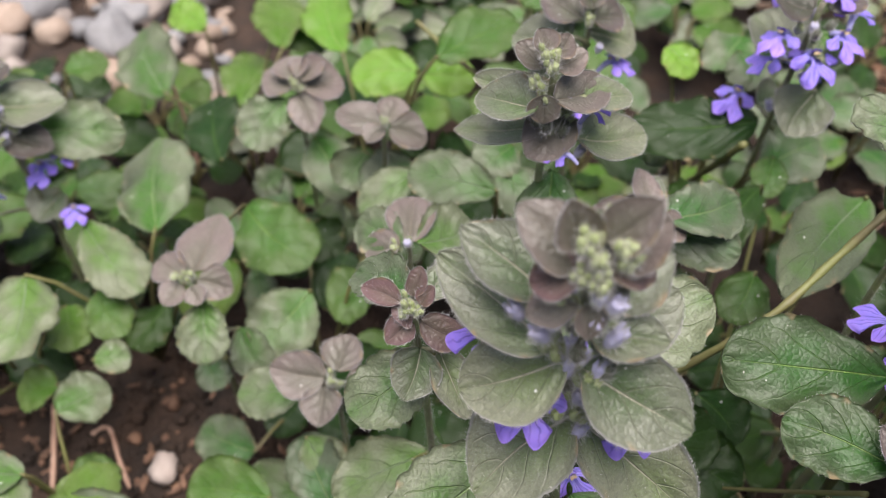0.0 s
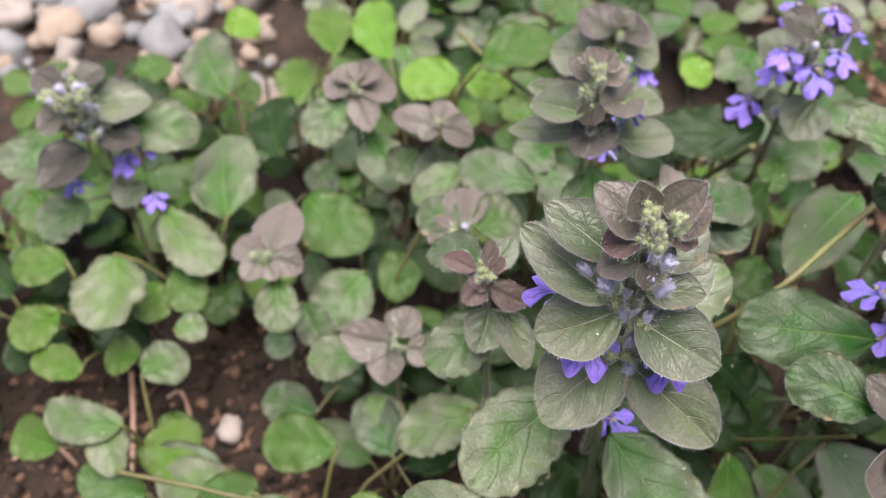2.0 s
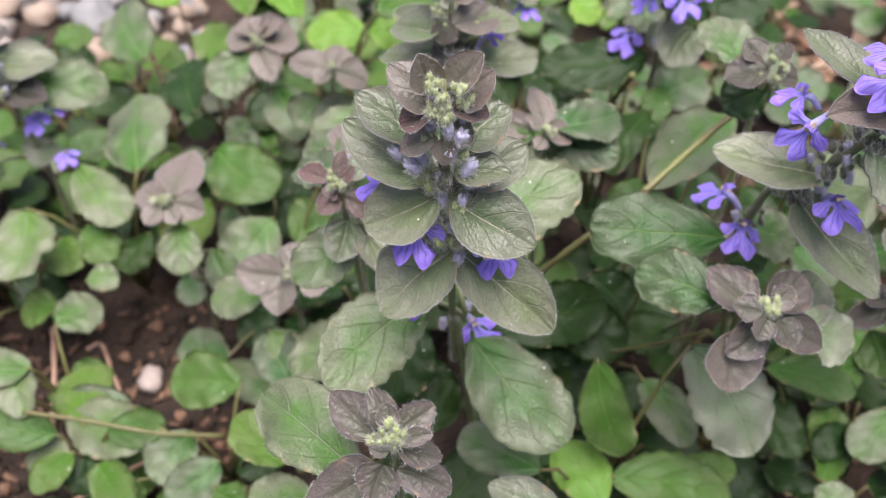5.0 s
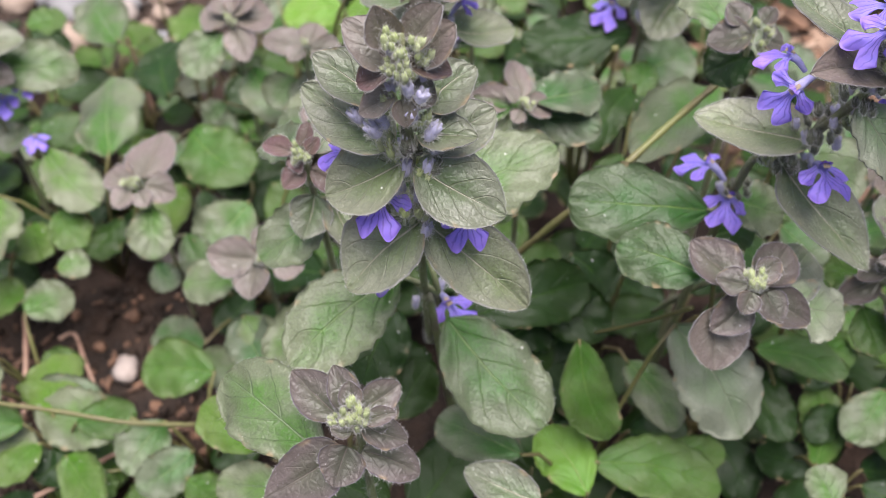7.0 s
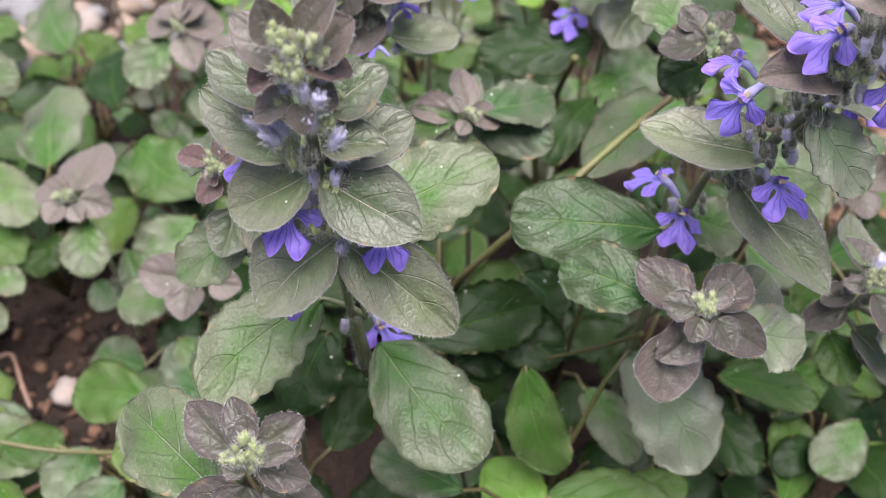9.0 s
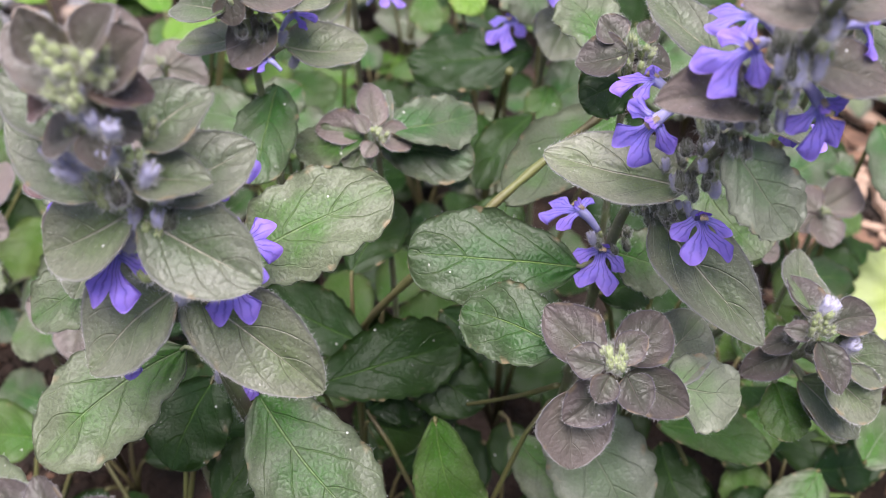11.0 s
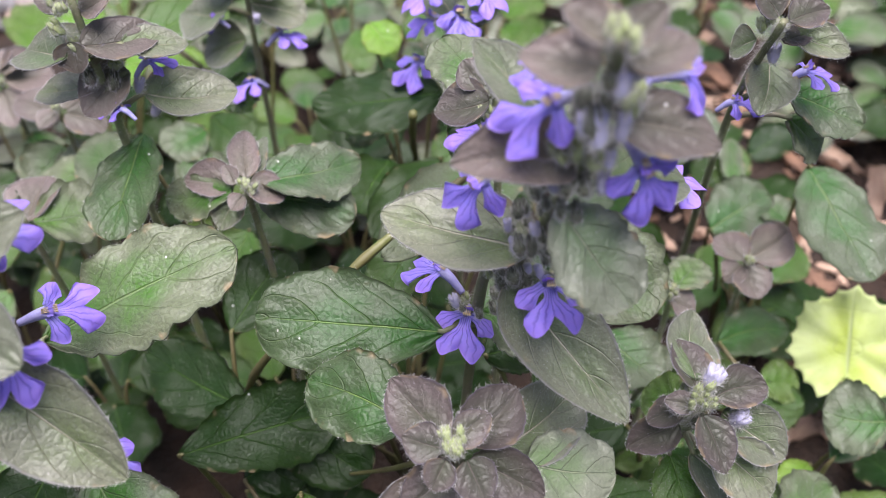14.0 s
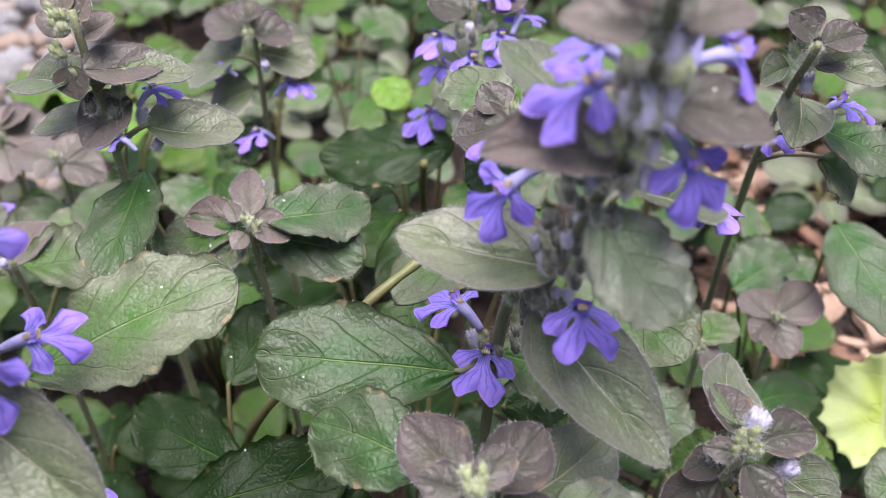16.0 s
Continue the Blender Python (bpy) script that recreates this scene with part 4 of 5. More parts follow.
bud(b, (141.1, 93.7, 118.0), 5, "lilac")
bud(b, (145.7, 89.4, 112.0), 5, "lilac")
bud(b, (138.2, 90.5, 120.0), 4, "lime")
bud(b, (139.2, 89.0, 118.5), 3.6, "lime")
bud(b, (137.0, 88.5, 119.0), 3.4, "lime")
whorl(b, (138.6, 92.6, 112), 3, 5, 3.6)

b = bugle((49.5, 150.7, 0), (49.4, 144.7, 126), 1.6, "young bugle shoot with reddish bracts above broad leaves")
leaf(b, (49.7, 145.8, 127.0), (47.8, 159.5, 130.0), 7.0, "rose")
leaf(b, (50.9, 146.9, 126.0), (52.3, 158.9, 128.0), 5.7, "dark")
leaf(b, (46.8, 146.4, 125.0), (34.7, 149.1, 124.0), 8.7, "rose")
leaf(b, (50.3, 143.7, 126.0), (57.9, 144.5, 122.0), 8.0, "rose")
leaf(b, (47.0, 144.1, 122.0), (42.7, 139.6, 117.0), 8.2, "dark")
leaf(b, (46.4, 143.9, 125.0), (28.7, 149.0, 119.0), 10.0, "green")
leaf(b, (52.3, 145.8, 126.0), (74.1, 157.0, 123.0), 15.8, "green")
leaf(b, (49.7, 150.5, 117.0), (72.1, 143.3, 117.0), 15.2, "green")
leaf(b, (47.5, 143.0, 127.0), (44.8, 147.5, 129.0), 3.6, "rose")
leaf(b, (49.1, 141.9, 125.0), (46.7, 139.3, 123.0), 4.7, "rose")
bud(b, (49.4, 142.9, 127.0), 3.2, "lime")
bud(b, (51.1, 142.5, 126.0), 3, "lime")

b = bugle((25.7, 156.6, 0), (23.2, 150.6, 170), 1.8, "bronze bugle spike with red-tinged bracts and lilac buds")
leaf(b, (30.2, 153.8, 144.0), (47.9, 161.5, 139.0), 13.6, "dark", (23.6, 151.7, 139.6))
leaf(b, (28.8, 152.9, 150.0), (18.2, 147.7, 144.0), 12.4, "rose", (23.6, 151.4, 146.1))
leaf(b, (24.2, 153.7, 148.0), (2.2, 162.5, 140.0), 10.8, "dark")
leaf(b, (26.4, 152.0, 156.0), (6.6, 166.0, 153.0), 8.5, "dark")
leaf(b, (30.1, 150.6, 158.0), (41.6, 155.9, 155.0), 9.4, "dark", (23.4, 151.2, 153.6))
leaf(b, (26.7, 152.3, 155.5), (16.9, 156.1, 153.5), 5.1, "rose")
leaf(b, (19.6, 147.1, 158.0), (6.9, 156.7, 155.0), 12.1, "dark")
leaf(b, (23.6, 147.4, 160.0), (36.8, 156.7, 158.0), 10.3, "rose")
leaf(b, (20.6, 151.3, 165.0), (15.4, 156.0, 168.0), 7.5, "rose")
leaf(b, (23.5, 151.3, 165.0), (29.7, 153.0, 168.0), 7.4, "rose")
leaf(b, (21.3, 150.6, 169.0), (19.5, 153.7, 173.0), 6.1, "rose")
leaf(b, (23.2, 151.1, 168.0), (25.8, 153.2, 172.0), 5.8, "rose")
leaf(b, (21.3, 148.4, 160.0), (21.1, 146.4, 154.0), 7.1, "rose")
leaf(b, (26.1, 156.1, 132.0), (21.6, 131.3, 124.0), 16.6, "rich")
flower(b, (27.2, 147.2, 145.0), 168, 5.6)
flower(b, (32.6, 154.5, 151.5), 48, 6.5)
bud(b, (20.9, 149.2, 170.0), 3.8, "lime")
bud(b, (21.7, 147.3, 168.0), 3.6, "lime")
bud(b, (19.3, 148.3, 163.0), 3.4, "lime")
bud(b, (29.6, 153.6, 146.0), 3.8, "lilac")
bud(b, (27.0, 152.3, 152.5), 3.6, "lime")
bud(b, (31.2, 154.2, 139.0), 3.6, "lilac")
whorl(b, (23.5, 151.3, 150), 3.4, 7, 4)
whorl(b, (23.4, 151.0, 158), 3, 6, 3.6)

b = bugle((42, 219.5, 0), (41.6, 213.5, 144), 1.6, "distant bronze bugle spike with violet flowers")
leaf(b, (38.5, 213.8, 120.0), (25.3, 214.1, 114.0), 15.1, "dark")
leaf(b, (38.6, 213.6, 136.0), (28.1, 224.0, 138.0), 13.1, "purple")
leaf(b, (41.5, 213.4, 136.0), (51.2, 217.2, 134.0), 12.1, "purple")
leaf(b, (36.2, 212.9, 130.0), (21.0, 222.6, 124.0), 19.5, "dark", (41.6, 214.2, 126.1))
leaf(b, (41.7, 215.9, 130.0), (56.0, 217.2, 124.0), 16.6, "dark")
leaf(b, (41.0, 211.5, 140.0), (39.4, 216.5, 144.0), 7.6, "purple")
leaf(b, (36.6, 213.1, 109.5), (33.7, 202.6, 103.5), 13.2, "deep_shaded")
flower(b, (48.4, 212.7, 122.0), 19, 7.9)
flower(b, (39.6, 208.7, 109.5), -148, 7.9)
flower(b, (32.0, 212.6, 127.0), 163, 6.5)
bud(b, (40.6, 211.3, 137.0), 3.6, "lime")
bud(b, (43.8, 209.9, 128.0), 3.4, "lilac")

b = bugle((97.5, 208.1, 0), (98.5, 202.1, 148), 1.8, "distant bugle spike topped by a cluster of violet flowers")
leaf(b, (98.2, 201.1, 130.5), (89.2, 221.1, 132.5), 17.8, "dark")
leaf(b, (97.1, 203.1, 145.0), (87.3, 206.8, 148.0), 12.5, "purple")
leaf(b, (102.0, 203.2, 145.0), (109.4, 210.4, 148.0), 12.3, "purple")
leaf(b, (104.2, 199.2, 121.5), (95.7, 189.9, 113.5), 17.1, "dark", (98.3, 203.4, 117.0))
leaf(b, (93.8, 209.9, 108.0), (104.1, 218.4, 106.0), 11.4, "dark", (98.2, 203.9, 103.3))
leaf(b, (92.8, 203.5, 107.0), (55.5, 204.6, 105.0), 20.9, "deep_shaded")
leaf(b, (99.9, 201.1, 140.0), (105.1, 194.6, 134.0), 11.9, "green")
flower(b, (97.9, 195.8, 136.5), -92, 9.3)
flower(b, (89.8, 200.3, 140.0), -133, 8.4)
flower(b, (104.3, 198.0, 141.0), -69, 8.4)
flower(b, (93.9, 212.9, 148.0), -112, 8.4)
flower(b, (86.4, 209.4, 114.0), -117, 9.3)
flower(b, (91.3, 202.3, 131.5), 174, 8.4)
flower(b, (99.1, 196.1, 134.0), 90, 9.3)
flower(b, (109.9, 206.0, 142.0), 60, 8.4)
flower(b, (101.4, 207.1, 150.0), -28, 8.4)
bud(b, (94.8, 204.5, 112.0), 3.6, "lilac")
bud(b, (97.3, 199.8, 141.5), 3.6, "lilac")
whorl(b, (98.4, 202.4, 140), 3.5, 7, 4)
whorl(b, (98.4, 202.9, 128), 3.5, 7, 4)

b = bugle((-138.9, 221, 0), (-141.2, 215, 112), 1.7, "bugle spike with whitish buds and open violet flowers")
leaf(b, (-141.1, 219.3, 100.0), (-120.2, 226.0, 97.0), 16.5, "dark")
leaf(b, (-133.5, 222.0, 88.0), (-105.5, 227.4, 84.0), 21.1, "green", (-140.6, 216.6, 82.8))
leaf(b, (-144.2, 213.5, 83.5), (-160.3, 201.8, 75.5), 18.8, "purple")
leaf(b, (-149.4, 208.6, 62.0), (-165.8, 196.7, 56.0), 21.5, "pale", (-140.0, 218.0, 55.5))
leaf(b, (-139.0, 217.1, 92.0), (-123.6, 213.3, 88.0), 13.1, "purple")
leaf(b, (-146.8, 215.0, 108.0), (-158.3, 224.1, 110.0), 11.1, "purple", (-141.0, 215.4, 104.0))
leaf(b, (-141.2, 221.1, 108.0), (-135.0, 227.8, 110.0), 10.8, "purple", (-141.0, 215.4, 103.9))
leaf(b, (-131.6, 220.7, 62.0), (-138.2, 209.9, 58.0), 15.3, "dark", (-140.1, 218.0, 56.8))
leaf(b, (-146.1, 208.4, 104.0), (-153.4, 204.5, 100.0), 10.7, "purple", (-140.9, 215.7, 99.0))
flower(b, (-132.9, 219.2, 76.0), -97, 9.3)
flower(b, (-125.0, 221.9, 82.5), -54, 8.4)
flower(b, (-149.3, 210.6, 70.0), -151, 7.4)
flower(b, (-122.8, 208.7, 66.0), -69, 7.4)
whorl(b, (-143.5, 212, 110), 5.5, 16, 5, True)
whorl(b, (-142.5, 213, 101), 5.5, 16, 5, True)
whorl(b, (-141, 214, 92), 5, 12, 4.6, True)
bud(b, (-139.5, 213.0, 112.0), 4.2, "lilac")
bud(b, (-146.5, 207.3, 110.0), 4.2, "lilac")
bud(b, (-144.5, 211.4, 112.0), 4, "lilac")
bud(b, (-138.5, 213.5, 103.5), 4, "lilac")
bud(b, (-144.7, 212.7, 100.5), 4, "lime")
bud(b, (-138.6, 214.1, 97.0), 4, "lilac")
bud(b, (-137.9, 216.3, 91.5), 3.6, "lilac")

b = bugle((-48.6, 243.7, 0), (-48.7, 237.7, 96), 1.5, "small pale purple bugle shoot among green leaves")
leaf(b, (-48.8, 237.0, 94.0), (-60.1, 244.9, 94.0), 15.1, "rose")
leaf(b, (-46.8, 237.1, 94.0), (-33.7, 244.9, 92.0), 17.7, "rose")
leaf(b, (-47.7, 234.8, 92.0), (-42.3, 223.6, 86.0), 12.0, "rose")
leaf(b, (-51.9, 235.6, 90.0), (-64.8, 221.0, 82.0), 17.2, "pale")
leaf(b, (-48.7, 237.7, 96.0), (-52.4, 248.1, 98.0), 12.1, "rose")
leaf(b, (-46.7, 237.7, 96.0), (-42.2, 247.4, 98.0), 12.5, "rose")
bud(b, (-48.5, 235.4, 96.5), 3.6, "lime")
bud(b, (-47.2, 234.9, 94.5), 3.2, "lime")

b = bugle((-73.1, 173.5, 0), (-72.9, 167.5, 80), 1.5, "grey-purple bugle shoot standing over bare soil")
leaf(b, (-72.5, 169.7, 79.0), (-69.1, 193.7, 80.0), 16.9, "rose")
leaf(b, (-75.6, 168.5, 79.0), (-84.7, 175.2, 78.0), 10.8, "rose")
leaf(b, (-71.5, 167.5, 78.0), (-61.5, 166.0, 74.0), 11.2, "rose")
leaf(b, (-71.3, 165.6, 70.0), (-68.3, 147.9, 64.0), 14.9, "pale")
leaf(b, (-76.6, 165.8, 78.0), (-80.6, 160.1, 75.0), 8.7, "rose")
leaf(b, (-72.9, 164.7, 78.0), (-70.0, 160.4, 75.0), 6.9, "rose")
leaf(b, (-64.7, 170.5, 50.5), (-54.5, 157.6, 42.5), 13.2, "pale", (-73.0, 170.1, 45.6))
bud(b, (-74.4, 165.3, 80.5), 3.6, "lime")
bud(b, (-72.6, 166.4, 81.5), 3.2, "lime")
bud(b, (-77.2, 166.4, 80.0), 3, "lime")

b = bugle((-16.5, 213.8, 0), (-17.7, 207.8, 104), 1.5, "little bronze bugle shoot with four spread bracts")
leaf(b, (-18.6, 208.4, 102.0), (-33.1, 214.4, 102.0), 12.0, "rose")
leaf(b, (-16.8, 209.0, 102.0), (-13.6, 218.9, 104.0), 10.4, "rose")
leaf(b, (-15.8, 207.1, 102.0), (-4.9, 205.6, 97.0), 11.9, "rose")
leaf(b, (-18.6, 207.0, 102.0), (-23.1, 202.8, 100.0), 7.5, "rose")
bud(b, (-17.7, 206.1, 104.5), 3.2, "lime")

b = bugle((-9.5, 160.2, 0), (-8.7, 154.2, 110), 1.5, "pale bugle shoot half hidden behind a larger one")
leaf(b, (-10.3, 154.1, 108.0), (-23.2, 163.8, 108.0), 13.4, "pale")
leaf(b, (-8.7, 155.2, 108.0), (-7.7, 170.2, 110.0), 13.0, "rose")
leaf(b, (-6.4, 154.2, 108.0), (8.6, 161.9, 106.0), 18.4, "pale")
leaf(b, (-11.1, 153.0, 108.0), (-20.7, 156.5, 104.0), 10.1, "rose")
bud(b, (-8.9, 151.8, 110.5), 3.4, "lilac")
bud(b, (-11.9, 153.9, 107.0), 3.2, "lime")

b = bugle((-29.4, 140.3, 0), (-30, 134.3, 80), 1.5, "small grey bugle shoot low among the leaves")
leaf(b, (-31.6, 133.3, 78.0), (-46.7, 137.0, 78.0), 13.2, "rose")
leaf(b, (-28.4, 135.4, 78.0), (-25.4, 146.3, 80.0), 11.7, "rose")
leaf(b, (-25.9, 132.8, 76.0), (-16.8, 132.4, 74.0), 9.9, "rose")
leaf(b, (-31.6, 131.7, 76.0), (-32.9, 121.8, 72.0), 11.4, "rose")
bud(b, (-29.5, 131.3, 79.5), 3.6, "lime")
bud(b, (-28.0, 132.4, 76.5), 3.2, "lime")

b = bugle((172, 212, 0), (155, 137, 166), 1.7, "dark bugle spike at the edge of bare brown mulch", [(159, 164, 120)])
leaf(b, (159.3, 148.1, 150.0), (155.8, 138.1, 145.0), 10.7, "dark")
leaf(b, (164.4, 149.5, 142.0), (181.6, 146.2, 135.0), 13.2, "green", (157.5, 153.8, 137.4))
leaf(b, (160.1, 142.6, 160.0), (170.7, 139.6, 158.0), 7.9, "dark")
leaf(b, (157.5, 140.8, 160.0), (163.8, 144.3, 160.0), 4.6, "purple")
leaf(b, (152.3, 141.1, 160.0), (148.5, 143.9, 156.0), 7.1, "dark")
leaf(b, (154.9, 139.0, 166.0), (151.0, 142.0, 170.0), 7.1, "purple")
leaf(b, (157.0, 138.8, 165.0), (165.4, 142.8, 165.0), 6.9, "purple")
leaf(b, (167.7, 150.1, 134.5), (176.5, 148.1, 126.5), 11.7, "green", (158.3, 159.0, 128.5))
flower(b, (165.6, 145.1, 150.0), -6, 7.4)
flower(b, (154.3, 149.4, 140.0), -9, 6.5)
bud(b, (157.5, 143.3, 155.0), 4.2, "lilac")
bud(b, (153.6, 140.0, 163.0), 3.8, "lime")
bud(b, (157.1, 142.1, 161.0), 3.6, "lime")

b = bugle((173.7, 168.4, 0), (173.6, 162.4, 80), 1.5, "faint pale bugle shoot on brown mulch")
leaf(b, (172.3, 162.0, 79.0), (167.9, 172.0, 79.0), 10.1, "rose")
leaf(b, (174.8, 162.9, 79.0), (188.5, 173.3, 79.0), 12.1, "rose")
leaf(b, (173.0, 160.8, 78.0), (174.6, 152.1, 74.0), 10.8, "rose")
leaf(b, (171.5, 160.9, 78.0), (166.8, 157.7, 75.0), 7.4, "rose")
bud(b, (172.6, 160.1, 80.5), 3.2, "lime")

b = bugle((147.1, 149.5, 0), (148.3, 143.5, 90), 1.5, "small grey-green bugle shoot")
leaf(b, (149.2, 144.4, 88.0), (156.8, 151.9, 90.0), 11.0, "pale")
leaf(b, (147.4, 142.6, 88.0), (142.2, 148.6, 88.0), 9.0, "pale")
leaf(b, (148.4, 142.5, 86.0), (154.2, 141.1, 83.0), 7.5, "rose")
bud(b, (147.4, 140.4, 90.0), 3.2, "lime")

b = rosette((-79, 276, 0), "bright")
leaf(b, (-107.1, 274.5, 62.0), (-126.2, 315.3, 66.0), 25.5, "pale", stalk=True)
leaf(b, (-80.5, 277.2, 54.0), (-81.9, 308.8, 58.0), 22.3, "bright", stalk=True)
leaf(b, (-80.5, 240.3, 58.0), (-87.4, 275.8, 62.0), 22.0, "deep_shaded", stalk=True)
leaf(b, (-61.5, 287.1, 74.0), (-69.0, 320.4, 78.0), 20.8, "bright", stalk=True)
leaf(b, (-67.6, 302.7, 70.0), (-46.0, 299.9, 66.0), 14.9, "bright", stalk=True)

b = rosette((-104, 191, 0), "bright")
leaf(b, (-95.1, 202.0, 62.0), (-103.3, 244.2, 67.0), 29.4, "green", stalk=True)
leaf(b, (-120.0, 205.9, 62.0), (-95.8, 179.0, 60.0), 18.3, "pale", stalk=True)
leaf(b, (-67.4, 214.0, 62.0), (-43.4, 190.9, 60.0), 26.5, "bright", stalk=True)
leaf(b, (-132.1, 182.6, 62.0), (-132.1, 153.9, 56.0), 25.8, "pale", stalk=True)
leaf(b, (-110.6, 162.5, 44.0), (-98.9, 163.9, 44.0), 11.3, "pale", stalk=True)
leaf(b, (-114.1, 185.0, 50.0), (-102.2, 170.8, 46.0), 15.3, "bright", stalk=True)
leaf(b, (-90.1, 182.0, 48.0), (-100.0, 167.5, 44.0), 16.3, "deep_shaded", stalk=True)

b = rosette((-43, 178, 0), "green")
leaf(b, (-43.4, 184.8, 52.0), (-58.2, 164.1, 48.0), 22.9, "green", stalk=True)
leaf(b, (-22.3, 188.6, 48.0), (-39.2, 186.7, 46.0), 19.1, "bright", stalk=True)
leaf(b, (-8.1, 199.9, 90.0), (-25.6, 189.7, 84.0), 13.5, "pale", stalk=True)
leaf(b, (-60.2, 142.5, 22.0), (-80.6, 153.5, 20.0), 16.8, "green", stalk=True)
leaf(b, (-38.9, 140.1, 62.0), (-60.0, 141.2, 58.0), 15.8, "pale", stalk=True)
leaf(b, (-77.0, 166.1, 40.0), (-70.5, 157.2, 36.0), 11.4, "green", stalk=True)
leaf(b, (-49.7, 223.4, 40.0), (-36.2, 215.4, 36.0), 17.9, "deep_shaded", stalk=True)

b = rosette((-26, 247, 0), "lime")
leaf(b, (-44.5, 235.0, 74.0), (-32.1, 213.4, 68.0), 18.7, "green", stalk=True)
leaf(b, (-8.6, 259.5, 84.0), (-33.1, 259.4, 82.0), 19.8, "lime", stalk=True)
leaf(b, (-7.3, 258.7, 82.0), (11.9, 259.7, 80.0), 17.1, "lime", stalk=True)
leaf(b, (-38.3, 283.9, 74.0), (-47.4, 318.8, 80.0), 19.9, "lime", stalk=True)
leaf(b, (-2.1, 233.7, 108.0), (24.9, 252.1, 110.0), 20.2, "bright", stalk=True)
leaf(b, (-58.9, 240.3, 54.0), (-67.5, 234.7, 50.0), 12.7, "pale", stalk=True)
leaf(b, (-24.3, 215.3, 84.0), (-33.0, 204.4, 80.0), 16.6, "pale", stalk=True)

b = rosette((17, 196, 0), "pale")
leaf(b, (15.3, 181.7, 100.0), (-10.8, 191.8, 100.0), 16.5, "pale", stalk=True)
leaf(b, (21.9, 210.6, 92.0), (12.0, 200.5, 92.0), 16.2, "green", stalk=True)
leaf(b, (16.1, 202.8, 90.0), (29.7, 184.2, 86.0), 16.1, "pale", stalk=True)
leaf(b, (-8.8, 209.0, 84.0), (-26.8, 206.7, 80.0), 17.4, "pale", stalk=True)
leaf(b, (38.6, 174.4, 84.0), (32.3, 159.2, 80.0), 17.7, "bright", stalk=True)

b = rosette((-145, 177, 0), "bright")
leaf(b, (-153.6, 187.7, 52.0), (-176.1, 187.5, 48.0), 16.7, "bright", stalk=True)
leaf(b, (-150.6, 167.1, 48.0), (-168.6, 159.3, 42.0), 17.1, "bright", stalk=True)
leaf(b, (-124.2, 159.9, 34.0), (-138.5, 159.8, 32.0), 15.4, "bright", stalk=True)
leaf(b, (-139.7, 145.2, 42.0), (-159.4, 155.1, 40.0), 14.0, "bright", stalk=True)
leaf(b, (-124.5, 182.9, 46.0), (-117.4, 167.2, 44.0), 15.4, "bright", stalk=True)
leaf(b, (-175.7, 217.8, 58.0), (-163.7, 201.9, 54.0), 17.8, "bright", stalk=True)

b = rosette((-114, 126, 0), "pale")
leaf(b, (-120.0, 147.7, 38.0), (-107.3, 159.3, 36.0), 18.7, "pale", stalk=True)
leaf(b, (-116.1, 118.7, 52.0), (-144.0, 125.9, 50.0), 14.8, "pale", stalk=True)
leaf(b, (-127.1, 124.3, 50.0), (-116.9, 105.6, 44.0), 13.7, "pale", stalk=True)
leaf(b, (-139.4, 117.6, 40.0), (-158.1, 124.3, 38.0), 15.0, "bright", stalk=True)
leaf(b, (-86.6, 114.5, 32.0), (-114.8, 117.8, 30.0), 14.7, "green", stalk=True)
leaf(b, (-97.7, 131.4, 30.0), (-113.2, 128.9, 28.0), 16.0, "bright", stalk=True)

b = rosette((-56, 101, 0), "bright")
leaf(b, (-48.8, 117.0, 42.0), (-74.0, 121.0, 40.0), 20.0, "bright", stalk=True)
leaf(b, (-3.7, 113.4, 74.0), (-28.1, 105.1, 66.0), 17.8, "pale", stalk=True)
leaf(b, (-64.9, 104.1, 34.0), (-75.9, 89.3, 28.0), 18.2, "green", stalk=True)
leaf(b, (-74.3, 104.0, 36.0), (-108.2, 110.9, 34.0), 20.2, "pale", stalk=True)
leaf(b, (-54.7, 93.7, 32.0), (-71.5, 83.3, 28.0), 15.1, "green", stalk=True)
leaf(b, (-55.6, 85.0, 30.0), (-46.9, 79.1, 26.0), 13.0, "bright", stalk=True)
leaf(b, (-88.6, 91.6, 24.0), (-82.7, 83.6, 20.0), 11.9, "bright", stalk=True)

b = rosette((-177, 244, 0), "green")
leaf(b, (-177.0, 243.8, 60.0), (-187.0, 226.6, 58.0), 21.8, "green", stalk=True)

b = rosette((-103, 329, 0), "lime")
leaf(b, (-102.5, 328.7, 55.0), (-119.7, 341.9, 58.0), 16.3, "lime", stalk=True)

b = rosette((-154, 296, 0), "bright")
leaf(b, (-153.6, 296.4, 56.0), (-138.4, 304.9, 56.0), 16.6, "bright", stalk=True)

b = rosette((25, 261, 0), "bright")
leaf(b, (12.9, 247.0, 70.0), (27.6, 235.7, 66.0), 18.3, "bright", stalk=True)
leaf(b, (37.6, 274.5, 100.0), (29.3, 283.3, 104.0), 13.9, "bright", stalk=True)

